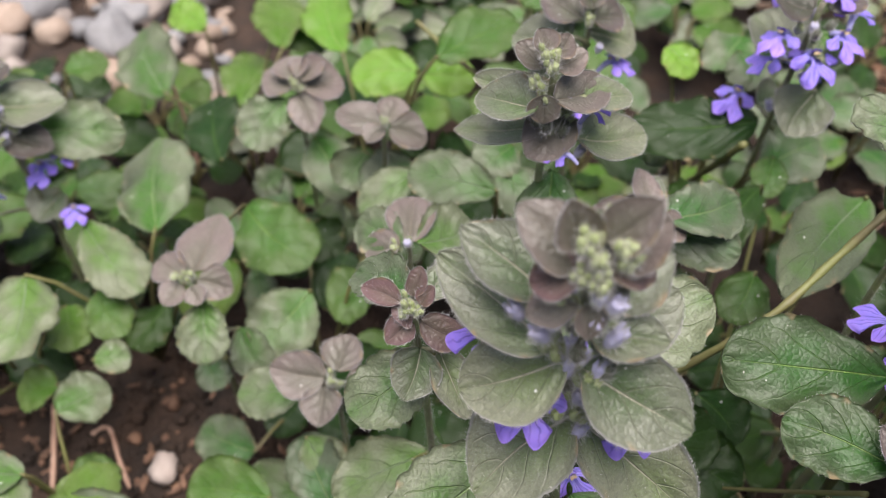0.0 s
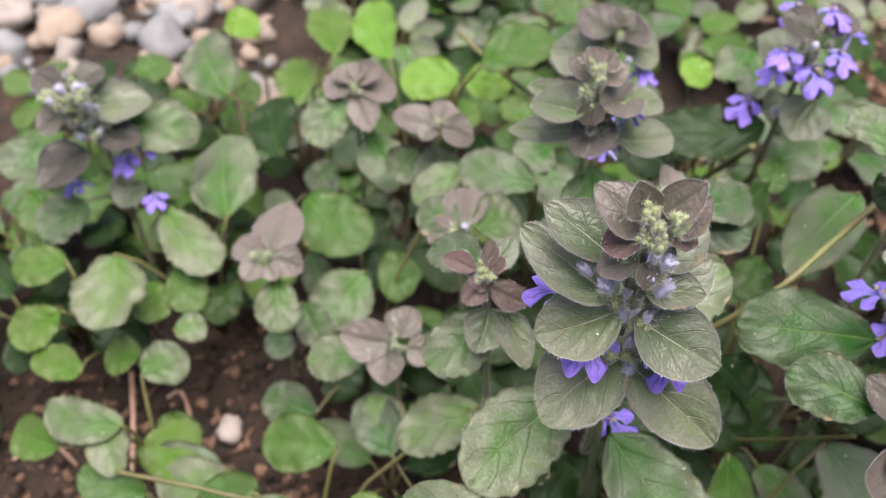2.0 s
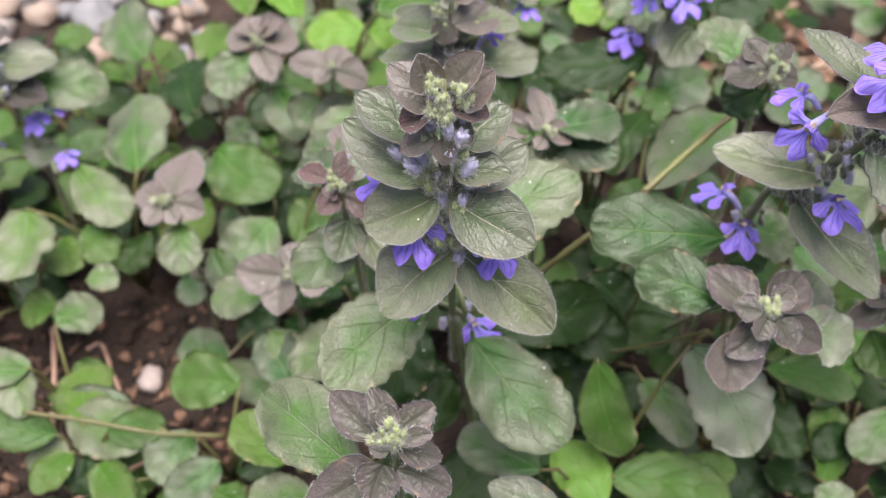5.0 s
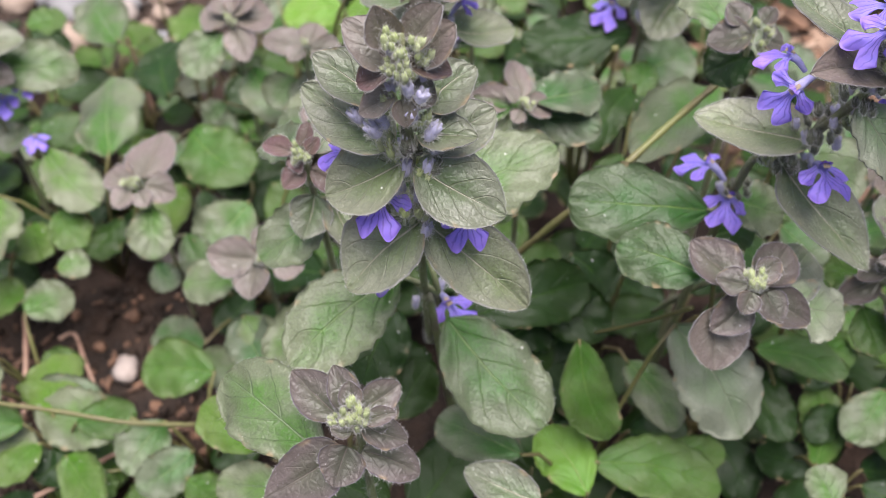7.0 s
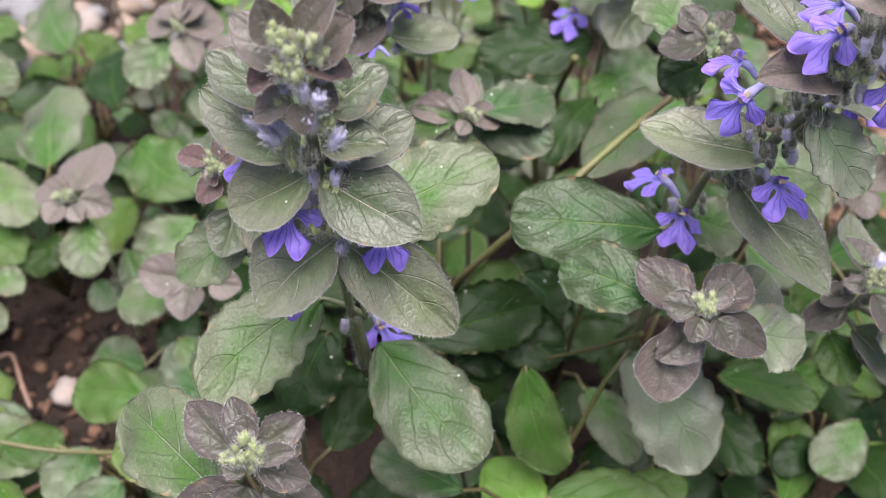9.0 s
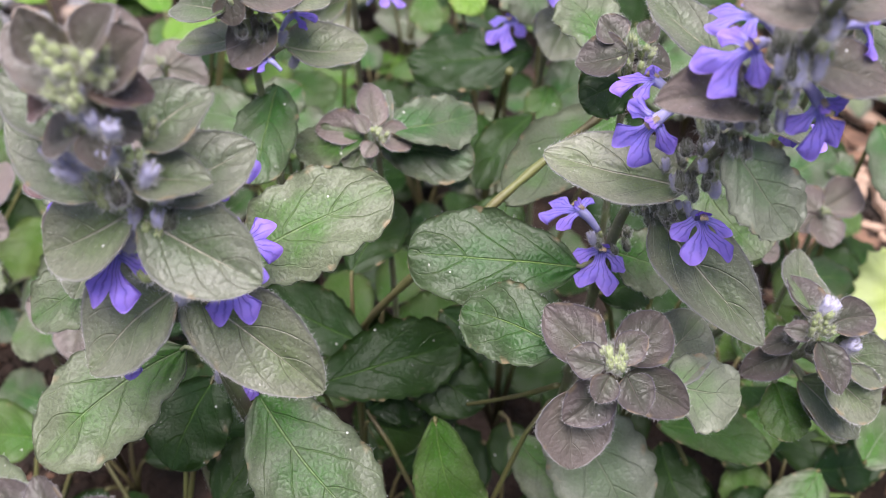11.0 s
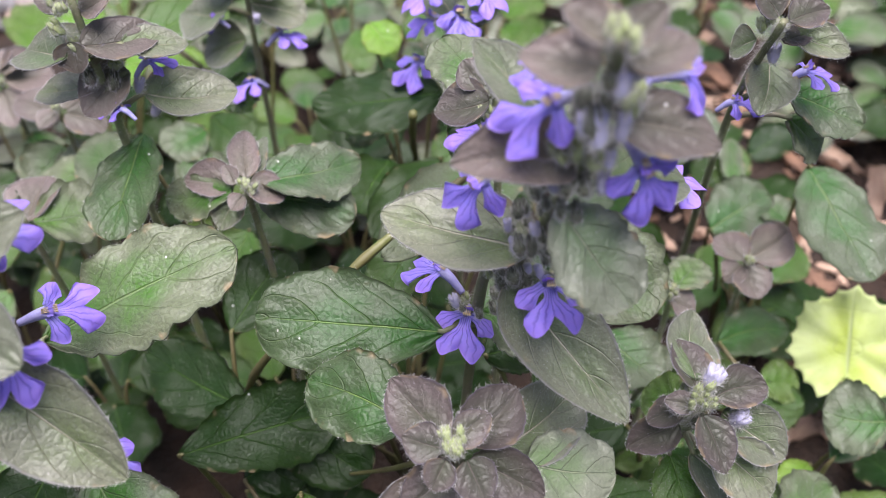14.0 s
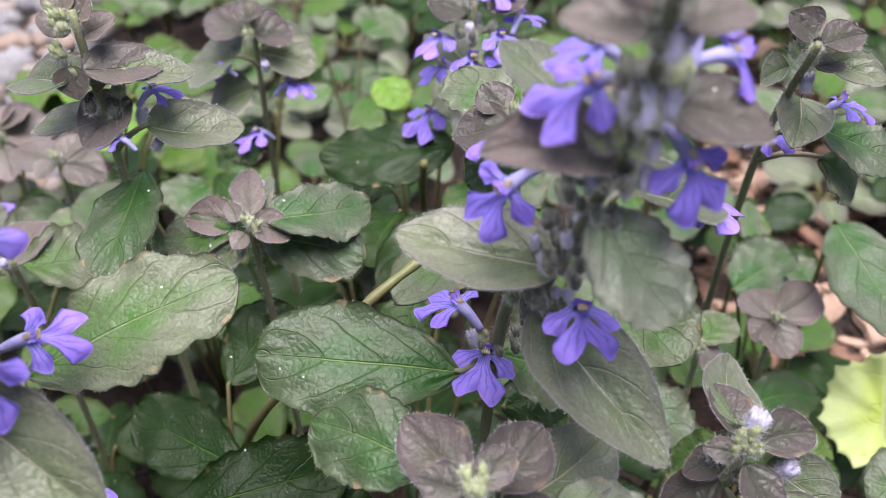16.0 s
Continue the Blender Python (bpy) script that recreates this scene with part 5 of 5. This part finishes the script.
b = rosette((83, 217, 0), "deep_shaded")
leaf(b, (71.0, 236.9, 110.0), (77.6, 226.7, 106.0), 12.5, "lime", stalk=True)
leaf(b, (92.4, 231.6, 112.0), (96.0, 218.6, 108.0), 16.0, "pale", stalk=True)
leaf(b, (96.7, 199.7, 90.0), (118.4, 212.0, 92.0), 20.9, "green", stalk=True)
leaf(b, (77.7, 194.2, 92.0), (68.9, 173.2, 90.0), 17.9, "deep_shaded", stalk=True)
leaf(b, (75.2, 212.6, 86.0), (62.9, 219.0, 86.0), 16.0, "deep_shaded", stalk=True)
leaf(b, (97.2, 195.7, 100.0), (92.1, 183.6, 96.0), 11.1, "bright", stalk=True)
leaf(b, (73.6, 248.5, 70.0), (63.4, 222.5, 66.0), 23.4, "deep_shaded", stalk=True)

b = rosette((80, 139, 0), "deep_shaded")
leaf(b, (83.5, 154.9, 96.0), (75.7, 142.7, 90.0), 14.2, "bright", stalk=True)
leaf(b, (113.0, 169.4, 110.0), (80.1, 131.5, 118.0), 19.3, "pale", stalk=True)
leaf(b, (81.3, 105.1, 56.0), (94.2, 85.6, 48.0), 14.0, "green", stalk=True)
leaf(b, (55.2, 117.8, 80.0), (73.5, 102.8, 74.0), 18.7, "deep_shaded", stalk=True)
leaf(b, (63.6, 123.1, 86.0), (74.3, 112.5, 80.0), 15.4, "deep_shaded", stalk=True)
leaf(b, (92.2, 186.0, 98.0), (74.2, 160.0, 94.0), 12.5, "deep_shaded", stalk=True)
leaf(b, (68.4, 119.7, 60.0), (57.2, 107.7, 54.0), 12.8, "deep_shaded", stalk=True)

b = rosette((66, 83, 0), "bright")
leaf(b, (61.5, 90.7, 88.0), (70.6, 74.0, 62.0), 15.3, "bright", stalk=True)
leaf(b, (87.4, 93.1, 90.0), (105.3, 69.6, 70.0), 22.7, "silver_lit", stalk=True)
leaf(b, (64.0, 65.1, 50.0), (52.9, 84.9, 54.0), 16.9, "lime", stalk=True)
leaf(b, (45.0, 67.2, 70.0), (22.5, 78.6, 72.0), 15.5, "green", stalk=True)
leaf(b, (67.5, 73.9, 52.0), (104.4, 67.1, 46.0), 18.4, "bright", stalk=True)
leaf(b, (91.3, 83.1, 42.0), (110.5, 82.6, 38.0), 10.4, "bright", stalk=True)
leaf(b, (44.5, 105.1, 70.0), (58.3, 111.2, 72.0), 16.6, "deep_shaded", stalk=True)

b = rosette((139, 98, 0), "bright")
leaf(b, (140.5, 82.3, 28.0), (148.7, 110.9, 34.0), 17.7, "bright", stalk=True)
leaf(b, (156.3, 123.8, 52.0), (163.8, 109.4, 48.0), 14.3, "bright", stalk=True)
leaf(b, (116.7, 100.9, 66.0), (145.9, 97.0, 58.0), 13.1, "bright", stalk=True)
leaf(b, (131.3, 58.7, 52.0), (127.7, 68.9, 54.0), 12.5, "pale", stalk=True)
leaf(b, (120.9, 105.3, 50.0), (128.2, 82.6, 44.0), 16.1, "deep_shaded", stalk=True)
leaf(b, (165.1, 101.4, 40.0), (149.0, 86.3, 36.0), 14.9, "green", stalk=True)
leaf(b, (145.4, 113.3, 50.0), (156.5, 108.8, 46.0), 14.5, "bright", stalk=True)

b = rosette((126, 115, 0), "lime")
leaf(b, (126.0, 111.0, 27.8), (132.3, 103.5, 27.8), 6.5, "lime", stalk=True)

b = rosette((7, 120, 0), "lime")
leaf(b, (7.2, 116.3, 55.0), (15.3, 113.5, 55.0), 6.0, "lime", stalk=True)

b = rosette((45, 43, 0), "dark")
leaf(b, (45.4, 42.9, 92.0), (28.7, 51.3, 94.0), 11.0, "dark", stalk=True)

b = rosette((-104, 90, 0), "deep_shaded")
leaf(b, (-104.3, 91.1, 30.0), (-119.2, 105.8, 30.0), 15.1, "pale", stalk=True)
leaf(b, (-104.2, 88.2, 28.0), (-93.2, 98.7, 26.0), 16.8, "deep_shaded", stalk=True)

b = rosette((-7, 81, 0), "deep_shaded")
leaf(b, (-23.8, 66.4, 80.0), (-40.5, 80.5, 80.0), 13.0, "bright", stalk=True)
leaf(b, (-16.4, 58.6, 74.0), (-35.4, 63.1, 70.0), 12.6, "pale", stalk=True)
leaf(b, (11.4, 79.9, 70.0), (21.2, 94.0, 76.0), 14.1, "deep_shaded", stalk=True)
leaf(b, (1.6, 105.6, 72.0), (20.8, 89.3, 66.0), 17.8, "deep_shaded", stalk=True)
leaf(b, (-30.3, 110.2, 50.0), (-40.7, 129.8, 54.0), 15.8, "green", stalk=True)
leaf(b, (12.7, 98.5, 95.0), (3.3, 81.4, 85.0), 18.1, "deep_shaded", stalk=True)
leaf(b, (-4.8, 49.3, 100.0), (11.5, 42.9, 95.0), 11.0, "deep_shaded", stalk=True)

b = rosette((-38, 128, 0), "pale")
leaf(b, (-38.3, 128.2, 56.0), (-29.3, 118.7, 50.0), 14.1, "pale", stalk=True)

b = rosette((186, 175, 0), "pale")
leaf(b, (192.0, 182.5, 94.0), (201.5, 148.7, 86.0), 21.5, "green", stalk=True)
leaf(b, (188.8, 163.2, 46.0), (175.7, 163.7, 46.0), 13.7, "deep_shaded", stalk=True)
leaf(b, (181.5, 149.3, 40.0), (193.4, 150.9, 40.0), 13.0, "bright", stalk=True)
leaf(b, (192.8, 186.1, 70.0), (187.9, 194.2, 72.0), 11.0, "pale", stalk=True)
leaf(b, (173.6, 196.1, 70.0), (184.2, 185.4, 66.0), 16.5, "pale", stalk=True)

b = rosette((188, 120, 0), "lime")
leaf(b, (188.9, 117.0, 52.0), (209.2, 134.7, 48.0), 12.4, "green", stalk=True)
leaf(b, (188.1, 122.8, 40.0), (179.5, 117.4, 38.0), 8.4, "lime", stalk=True)

b = rosette((184, 196, 0), "green")
leaf(b, (169.5, 183.0, 70.0), (189.7, 193.7, 74.0), 20.0, "green", stalk=True)
leaf(b, (185.6, 208.2, 62.0), (189.5, 232.0, 66.0), 8.5, "pale", stalk=True)

b = rosette((190, 130, 0), "pale")
leaf(b, (167.5, 152.6, 56.0), (190.4, 159.5, 52.0), 14.0, "rich", stalk=True)
leaf(b, (200.9, 120.9, 62.0), (187.0, 125.9, 60.0), 19.0, "green", stalk=True)
leaf(b, (171.5, 96.4, 52.0), (187.7, 110.9, 50.0), 17.0, "pale", stalk=True)

b = rosette((189, 233, 0), "bright")
leaf(b, (189.2, 232.6, 62.0), (184.1, 215.7, 58.0), 12.9, "bright", stalk=True)

b = rosette((52, 326, 0), "bright")
leaf(b, (61.0, 301.5, 70.0), (63.7, 280.3, 66.0), 12.8, "bright", stalk=True)
leaf(b, (39.3, 335.1, 80.0), (36.6, 313.2, 76.0), 14.1, "bright", stalk=True)
leaf(b, (56.9, 342.7, 76.0), (70.6, 360.0, 78.0), 25.5, "pale", stalk=True)

b = rosette((40, 115, 0), "deep_shaded")
leaf(b, (44.4, 104.4, 66.0), (58.4, 102.8, 60.0), 12.8, "deep_shaded", stalk=True)
leaf(b, (33.0, 103.1, 84.0), (68.4, 113.5, 86.0), 19.1, "deep_shaded", stalk=True)
leaf(b, (43.2, 120.1, 78.0), (16.2, 136.8, 80.0), 17.4, "deep_shaded", stalk=True)
leaf(b, (41.1, 132.9, 90.0), (53.2, 153.9, 95.0), 15.9, "deep_shaded", stalk=True)

b = rosette((117, 128, 0), "green")
leaf(b, (131.5, 137.3, 80.0), (143.9, 125.8, 76.0), 17.3, "green", stalk=True)
leaf(b, (118.5, 130.1, 128.0), (132.6, 109.3, 118.0), 22.5, "green", stalk=True)
leaf(b, (100.6, 115.6, 100.0), (114.6, 121.4, 100.0), 12.5, "deep_shaded", stalk=True)

b = rosette((102, 258, 0), "green")
leaf(b, (102.4, 258.0, 100.0), (89.4, 240.0, 98.0), 18.0, "green", stalk=True)

# ---- undergrowth between them ----
def bare(x, y):
    """Where the soil or gravel shows."""
    return ((x + 0.095) / 0.054) ** 2 + ((y - 0.155) / 0.046) ** 2 < 1 or ((x + 0.16) / 0.026) ** 2 + ((y - 0.122) / 0.02) ** 2 < 1 or gravelly(x, y) or mulchy(x, y)


def gravelly(x, y):
    return y > 0.325 and x < -0.088 - 0.15 * (y - 0.325) and y < 0.7


def mulchy(x, y):
    return ((x - 0.24) / 0.034) ** 2 + ((y - 0.235) / 0.055) ** 2 < 1 or (x > 0.2 and y < 0.3 and noise.noise(Vector((x * 28, y * 28, 5))) > 0.12)


def filler():
    step = 0.036
    spots = []
    for iy in range(-3, 21):
        for ix in range(-11, 13):
            x, y = (ix + rng.uniform(-0.42, 0.42)) * step, (iy + rng.uniform(-0.42, 0.42)) * step
            if not bare(x, y) and rng.random() < 0.86:
                spots.append((x, y))
    far = ([], [], [], [])
    for iy in range(-24, 41):
        for ix in range(-30, 33):
            x, y = (ix + rng.uniform(-0.45, 0.45)) * 0.05, (iy + rng.uniform(-0.45, 0.45)) * 0.05
            away = math.hypot(x - 0.05, y - 0.4) + 0.35 * noise.noise(Vector((x * 2.2, y * 2.2, 8)))
            if away < 1.25 and not (-0.4 < x < 0.45 and -0.12 < y < 0.74) and not (x < -0.09 and 0.3 < y < 0.75):
                spots.append((x, y))
    kinds = list(LEAF)
    for x, y in spots:
        # mostly the kind with shade in its colour below the tall spikes
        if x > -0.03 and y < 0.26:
            kind = rng.choice(("deep_shaded", "deep_shaded", "deep_shaded", "deep_shaded", "deep_shaded", "bright"))
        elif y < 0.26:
            kind = rng.choice(("deep_shaded", "deep_shaded", "deep_shaded", "bright", "green"))
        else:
            kind = rng.choice(("green", "bright", "bright", "deep_shaded", "deep_shaded", "deep_shaded", "dark"))
        rise = rng.uniform(8, 34)
        near = -0.2 < x < 0.24 and -0.02 < y < 0.4
        b = rosette((x / MM, y / MM, 0), kind, "undergrowth rosettes") if near else None
        start = rng.uniform(0, 6.28)
        count = rng.choice((5, 6, 7))
        for k in range(count):
            a = start + 6.283 * k / count + rng.uniform(-0.3, 0.3)
            r0, size = rng.uniform(5, 9), rng.uniform(16, 27)
            z0 = rise * rng.uniform(0.7, 1.2) + 3
            at = (x / MM + r0 * math.cos(a), y / MM + r0 * math.sin(a), z0)
            to = (x / MM + (r0 + size) * math.cos(a), y / MM + (r0 + size) * math.sin(a), max(3, z0 + rng.uniform(-9, 8)))
            hue = kind if rng.random() < 0.82 else rng.choice(("green", "bright", "deep_shaded"))
            wide = size * rng.uniform(0.62, 0.85)
            if near:
                leaf(b, at, to, wide, hue, True, False)
                continue
            m, line = leaf_frame(Vector(at) * MM, Vector(to) * MM, Vector((x, y, 0.002)))
            inner = -0.4 < x < 0.45 and -0.12 < y < 0.74
            verts, faces, uvs, mats = blade((Vector(to) - Vector(at)).length * MM, wide * MM, hue, 8 if inner else 5, 4 if inner else 2, line, 0)
            n = len(far[0])
            far[0].extend(m @ v for v in verts)
            far[1].extend(tuple(n + q for q in f) for f in faces)
            far[2].extend(uvs)
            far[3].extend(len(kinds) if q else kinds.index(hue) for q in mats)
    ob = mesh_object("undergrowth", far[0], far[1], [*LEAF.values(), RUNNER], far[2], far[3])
    tagged(ob, "spreading low green bugle leaves further off", "ground cover", "", "stuff")


filler()

# ---- gravel, mulch and litter ----
def gravel():
    verts, faces, mats = [], [], []
    for k in range(1900):
        x, y = (rng.uniform(-0.5, -0.09) if k < 1000 else rng.uniform(-0.9, -0.48)), rng.uniform(0.33, 0.72)
        if not gravelly(x, y) or math.hypot(x + 0.42, 1.8 * (y - 0.53)) + 0.2 * noise.noise(Vector((x * 6, y * 6, 2))) > 0.4:
            continue
        r = rng.uniform(0.004, 0.011)
        v, f = lump(r, (1, rng.uniform(0.65, 0.95), rng.uniform(0.5, 0.8)), k, 5, 8)
        turn = pose(x, y, height(x, y) + r * 0.3, rng.uniform(-25, 25), rng.uniform(-25, 25), rng.uniform(0, 360))
        n = len(verts)
        verts += [turn @ p for p in v]
        faces += [tuple(n + q for q in g) for g in f]
        mats += [rng.choice((0, 1, 1, 2))] * len(f)
    tagged(mesh_object("gravel", verts, faces, [STONE, GREY_STONE, TAN_STONE], None, mats), "bed of pale pink, grey and tan pebbles", "gravel", "", "stuff")


gravel()


def crumbs():
    """Loose crumbs of soil where it lies bare."""
    verts, faces, mats = [], [], []
    for k in range(1800):
        if k < 1400:
            x, y = -0.11 + rng.uniform(-0.08, 0.07), 0.15 + rng.uniform(-0.06, 0.05)
        else:
            x, y = rng.uniform(0.18, 0.34), rng.uniform(0.12, 0.34)
        r = 0.0005 + 0.003 * rng.random() ** 3
        v, f = lump(r, (1, rng.uniform(0.6, 1), rng.uniform(0.5, 0.9)), k + 50, 4, 6)
        turn = pose(x, y, height(x, y) + r * 0.4, rng.uniform(-40, 40), rng.uniform(-40, 40), rng.uniform(0, 360))
        n = len(verts)
        verts += [turn @ p for p in v]
        faces += [tuple(n + q for q in g) for g in f]
        mats += [rng.choice((0, 0, 0, 0, 0, 0, 1))] * len(f)
    tagged(mesh_object("soil_crumbs", verts, faces, [SOIL, BARK], None, mats), "loose dark brown crumbs of soil and bark", "soil", "", "stuff")


crumbs()
stone(-0.0955, 0.1485, 0.0058, PALE_STONE, "pale pinkish rounded stone on dark soil")
stone(-0.088, 0.205, 0.004, PALE_STONE, "pale pinkish rounded stone on dark soil")
for k in range(14):
    gx, gy = rng.uniform(-0.27, -0.12), rng.uniform(0.36, 0.5)
    stone(gx, gy, rng.uniform(0.011, 0.018), rng.choice((STONE, TAN_STONE, TAN_STONE, GREY_STONE)), "large weathered pebble in the gravel bed")
for k in range(110):
    chip(rng.uniform(0.16, 0.36), rng.uniform(0.06, 0.5), rng.uniform(0.007, 0.019), PALE_BARK if k % 3 == 0 else BARK)
for k in range(70):
    chip(rng.uniform(0.2, 0.37), rng.uniform(0.24, 0.52), rng.uniform(0.014, 0.03), PALE_BARK if k % 5 < 3 else BARK)
for k in range(75):
    chip(-0.11 + rng.uniform(-0.06, 0.05), 0.15 + rng.uniform(-0.045, 0.035), rng.uniform(0.0025, 0.008), BARK)
chip_bed(260, (0.18, 0.35), (0.1, 0.38), (0.004, 0.012))


def lobed_leaf(centre, radius, facing, turn):
    """A thin yellow-green leaf of another plant: rounded, with broad teeth, folded a little along its ribs, on a stalk."""
    verts, uvs, faces = [Vector((0, 0, 0))], [(0.3, 0.5)], []
    radius *= MM
    rings, sides = 9, 168
    for i in range(1, rings + 1):
        s = i / rings
        for k in range(sides):
            q = 2 * math.pi * k / sides
            lobes = 1 - 0.09 * abs(math.sin(3.5 * q)) - 0.075 * abs(math.sin(10.5 * q + 0.4)) ** 0.8 - 0.42 * math.exp(-((q - math.pi) / 0.25) ** 2)
            r = radius * s * (1 + (lobes - 1) * s ** 2)
            z = radius * (0.12 * math.cos(7 * q) * s * s + 0.2 * s * s + 0.05 * noise.noise(Vector((r * math.cos(q), r * math.sin(q), 0)) * 150))
            verts.append(Vector((r * math.cos(q), r * math.sin(q), z)))
            uvs.append((0.3 + 0.6 * s, 0.5 + 0.42 * math.sin(q) * s))
    for k in range(sides):
        k2 = (k + 1) % sides
        faces.append((0, 1 + k, 1 + k2))
        for i in range(rings - 1):
            a = 1 + i * sides
            faces.append((a + k, a + sides + k, a + sides + k2, a + k2))
    n = len(verts)
    verts += [v - Vector((0, 0, 0.0003)) for v in verts]
    uvs += uvs[:]
    faces += [tuple(n + q for q in reversed(f)) for f in faces[:]]
    last = 1 + (rings - 1) * sides
    faces += [(last + (k + 1) % sides, last + k, n + last + k, n + last + (k + 1) % sides) for k in range(sides)]
    plant = new("weed_seedling")
    foot = Vector((centre[0] - 4, centre[1] + 4, 0)) * MM
    plant.matrix_basis = Matrix.Translation(foot)
    tagged(plant, "bright yellow-green toothed leaf of a weed on brown mulch", "plant")
    c = Vector(centre) * MM
    turned = Vector(facing).normalized().to_track_quat("Z", "Y").to_matrix().to_4x4() @ pose(0, 0, 0, 0, 0, turn)
    under(mesh_object("leaf", verts, faces, [LEAF["yellow"]], uvs), plant, Matrix.Translation(c) @ turned)
    stem_line(plant, [foot, foot.lerp(c, 0.5) + Vector((0.002, 0.003, 0)), c - UP * 0.0006], 0.0008, 0, RUNNER, "stalk")


lobed_leaf((208, 157, 46), 18, (-0.25, -0.55, 0.8), 100)

# ---- dry stalks and runners ----
stalk([(-134.4, 166.6, 12.0), (-129.7, 145.6, 8.0), (-126.7, 126.6, 4.0)], 1, NEEDLE, "dry pinkish flower stalk lying on the soil")
stalk([(-117.3, 153.6, 14.0), (-113.1, 157.0, 12.0), (-108.2, 147.2, 8.0), (-103.9, 139.1, 4.0)], 0.8, NEEDLE, "bent dry brown stalk on the soil")
stalk([(-105.6, 85.5, 22.0), (-95.6, 92.8, 20.0), (-84.4, 102.2, 18.0), (-66.4, 115.2, 12.0)], 0.9, NEEDLE, "dry pinkish stalk among low leaves")
stalk([(-36.9, 244.3, 20.0), (-37.8, 237.1, 12.0), (-39.6, 231.3, 4.0)], 0.8, NEEDLE, "short dry brown stalk stuck in the soil")
stalk([(69.8, 87.0, 34.0), (75.3, 82.3, 26.0), (83.1, 78.4, 16.0)], 0.9, NEEDLE, "dry brown stalk beneath green leaves")
stalk([(-116.6, 105.9, 46.0), (-94.5, 101.7, 46.0), (-73.4, 99.1, 42.0), (-53.8, 102.2, 34.0)], 0.75, RUNNER, "olive green runner stem above low leaves")
stalk([(101.7, 142.8, 131.0), (86.4, 130.7, 127.0), (70.7, 120.4, 119.0), (49.2, 122.0, 90.0), (39.9, 133.5, 62.0)], 1, RUNNER, "olive brown runner stem rising between plants")
stalk([(84.9, 190.1, 110.0), (83.8, 203.3, 90.0), (83.9, 225.2, 60.0)], 1.1, RUNNER, "olive brown stem beneath a flower cluster")
stalk([(-110.3, 293.6, 50.0), (-108.1, 291.0, 30.0), (-106.5, 286.6, 10.0)], 0.9, NEEDLE, "dry reddish stalk among green leaves")
stalk([(-165.5, 125.9, 16.0), (-155.2, 133.4, 14.0), (-145.0, 127.2, 10.0)], 0.8, NEEDLE, "dry reddish brown stalk on the soil")
stalk([(-9.4, 271.6, 96.0), (5.2, 254.5, 92.0), (19.1, 247.3, 84.0)], 0.9, RUNNER, "yellowish stem of lime green leaves")
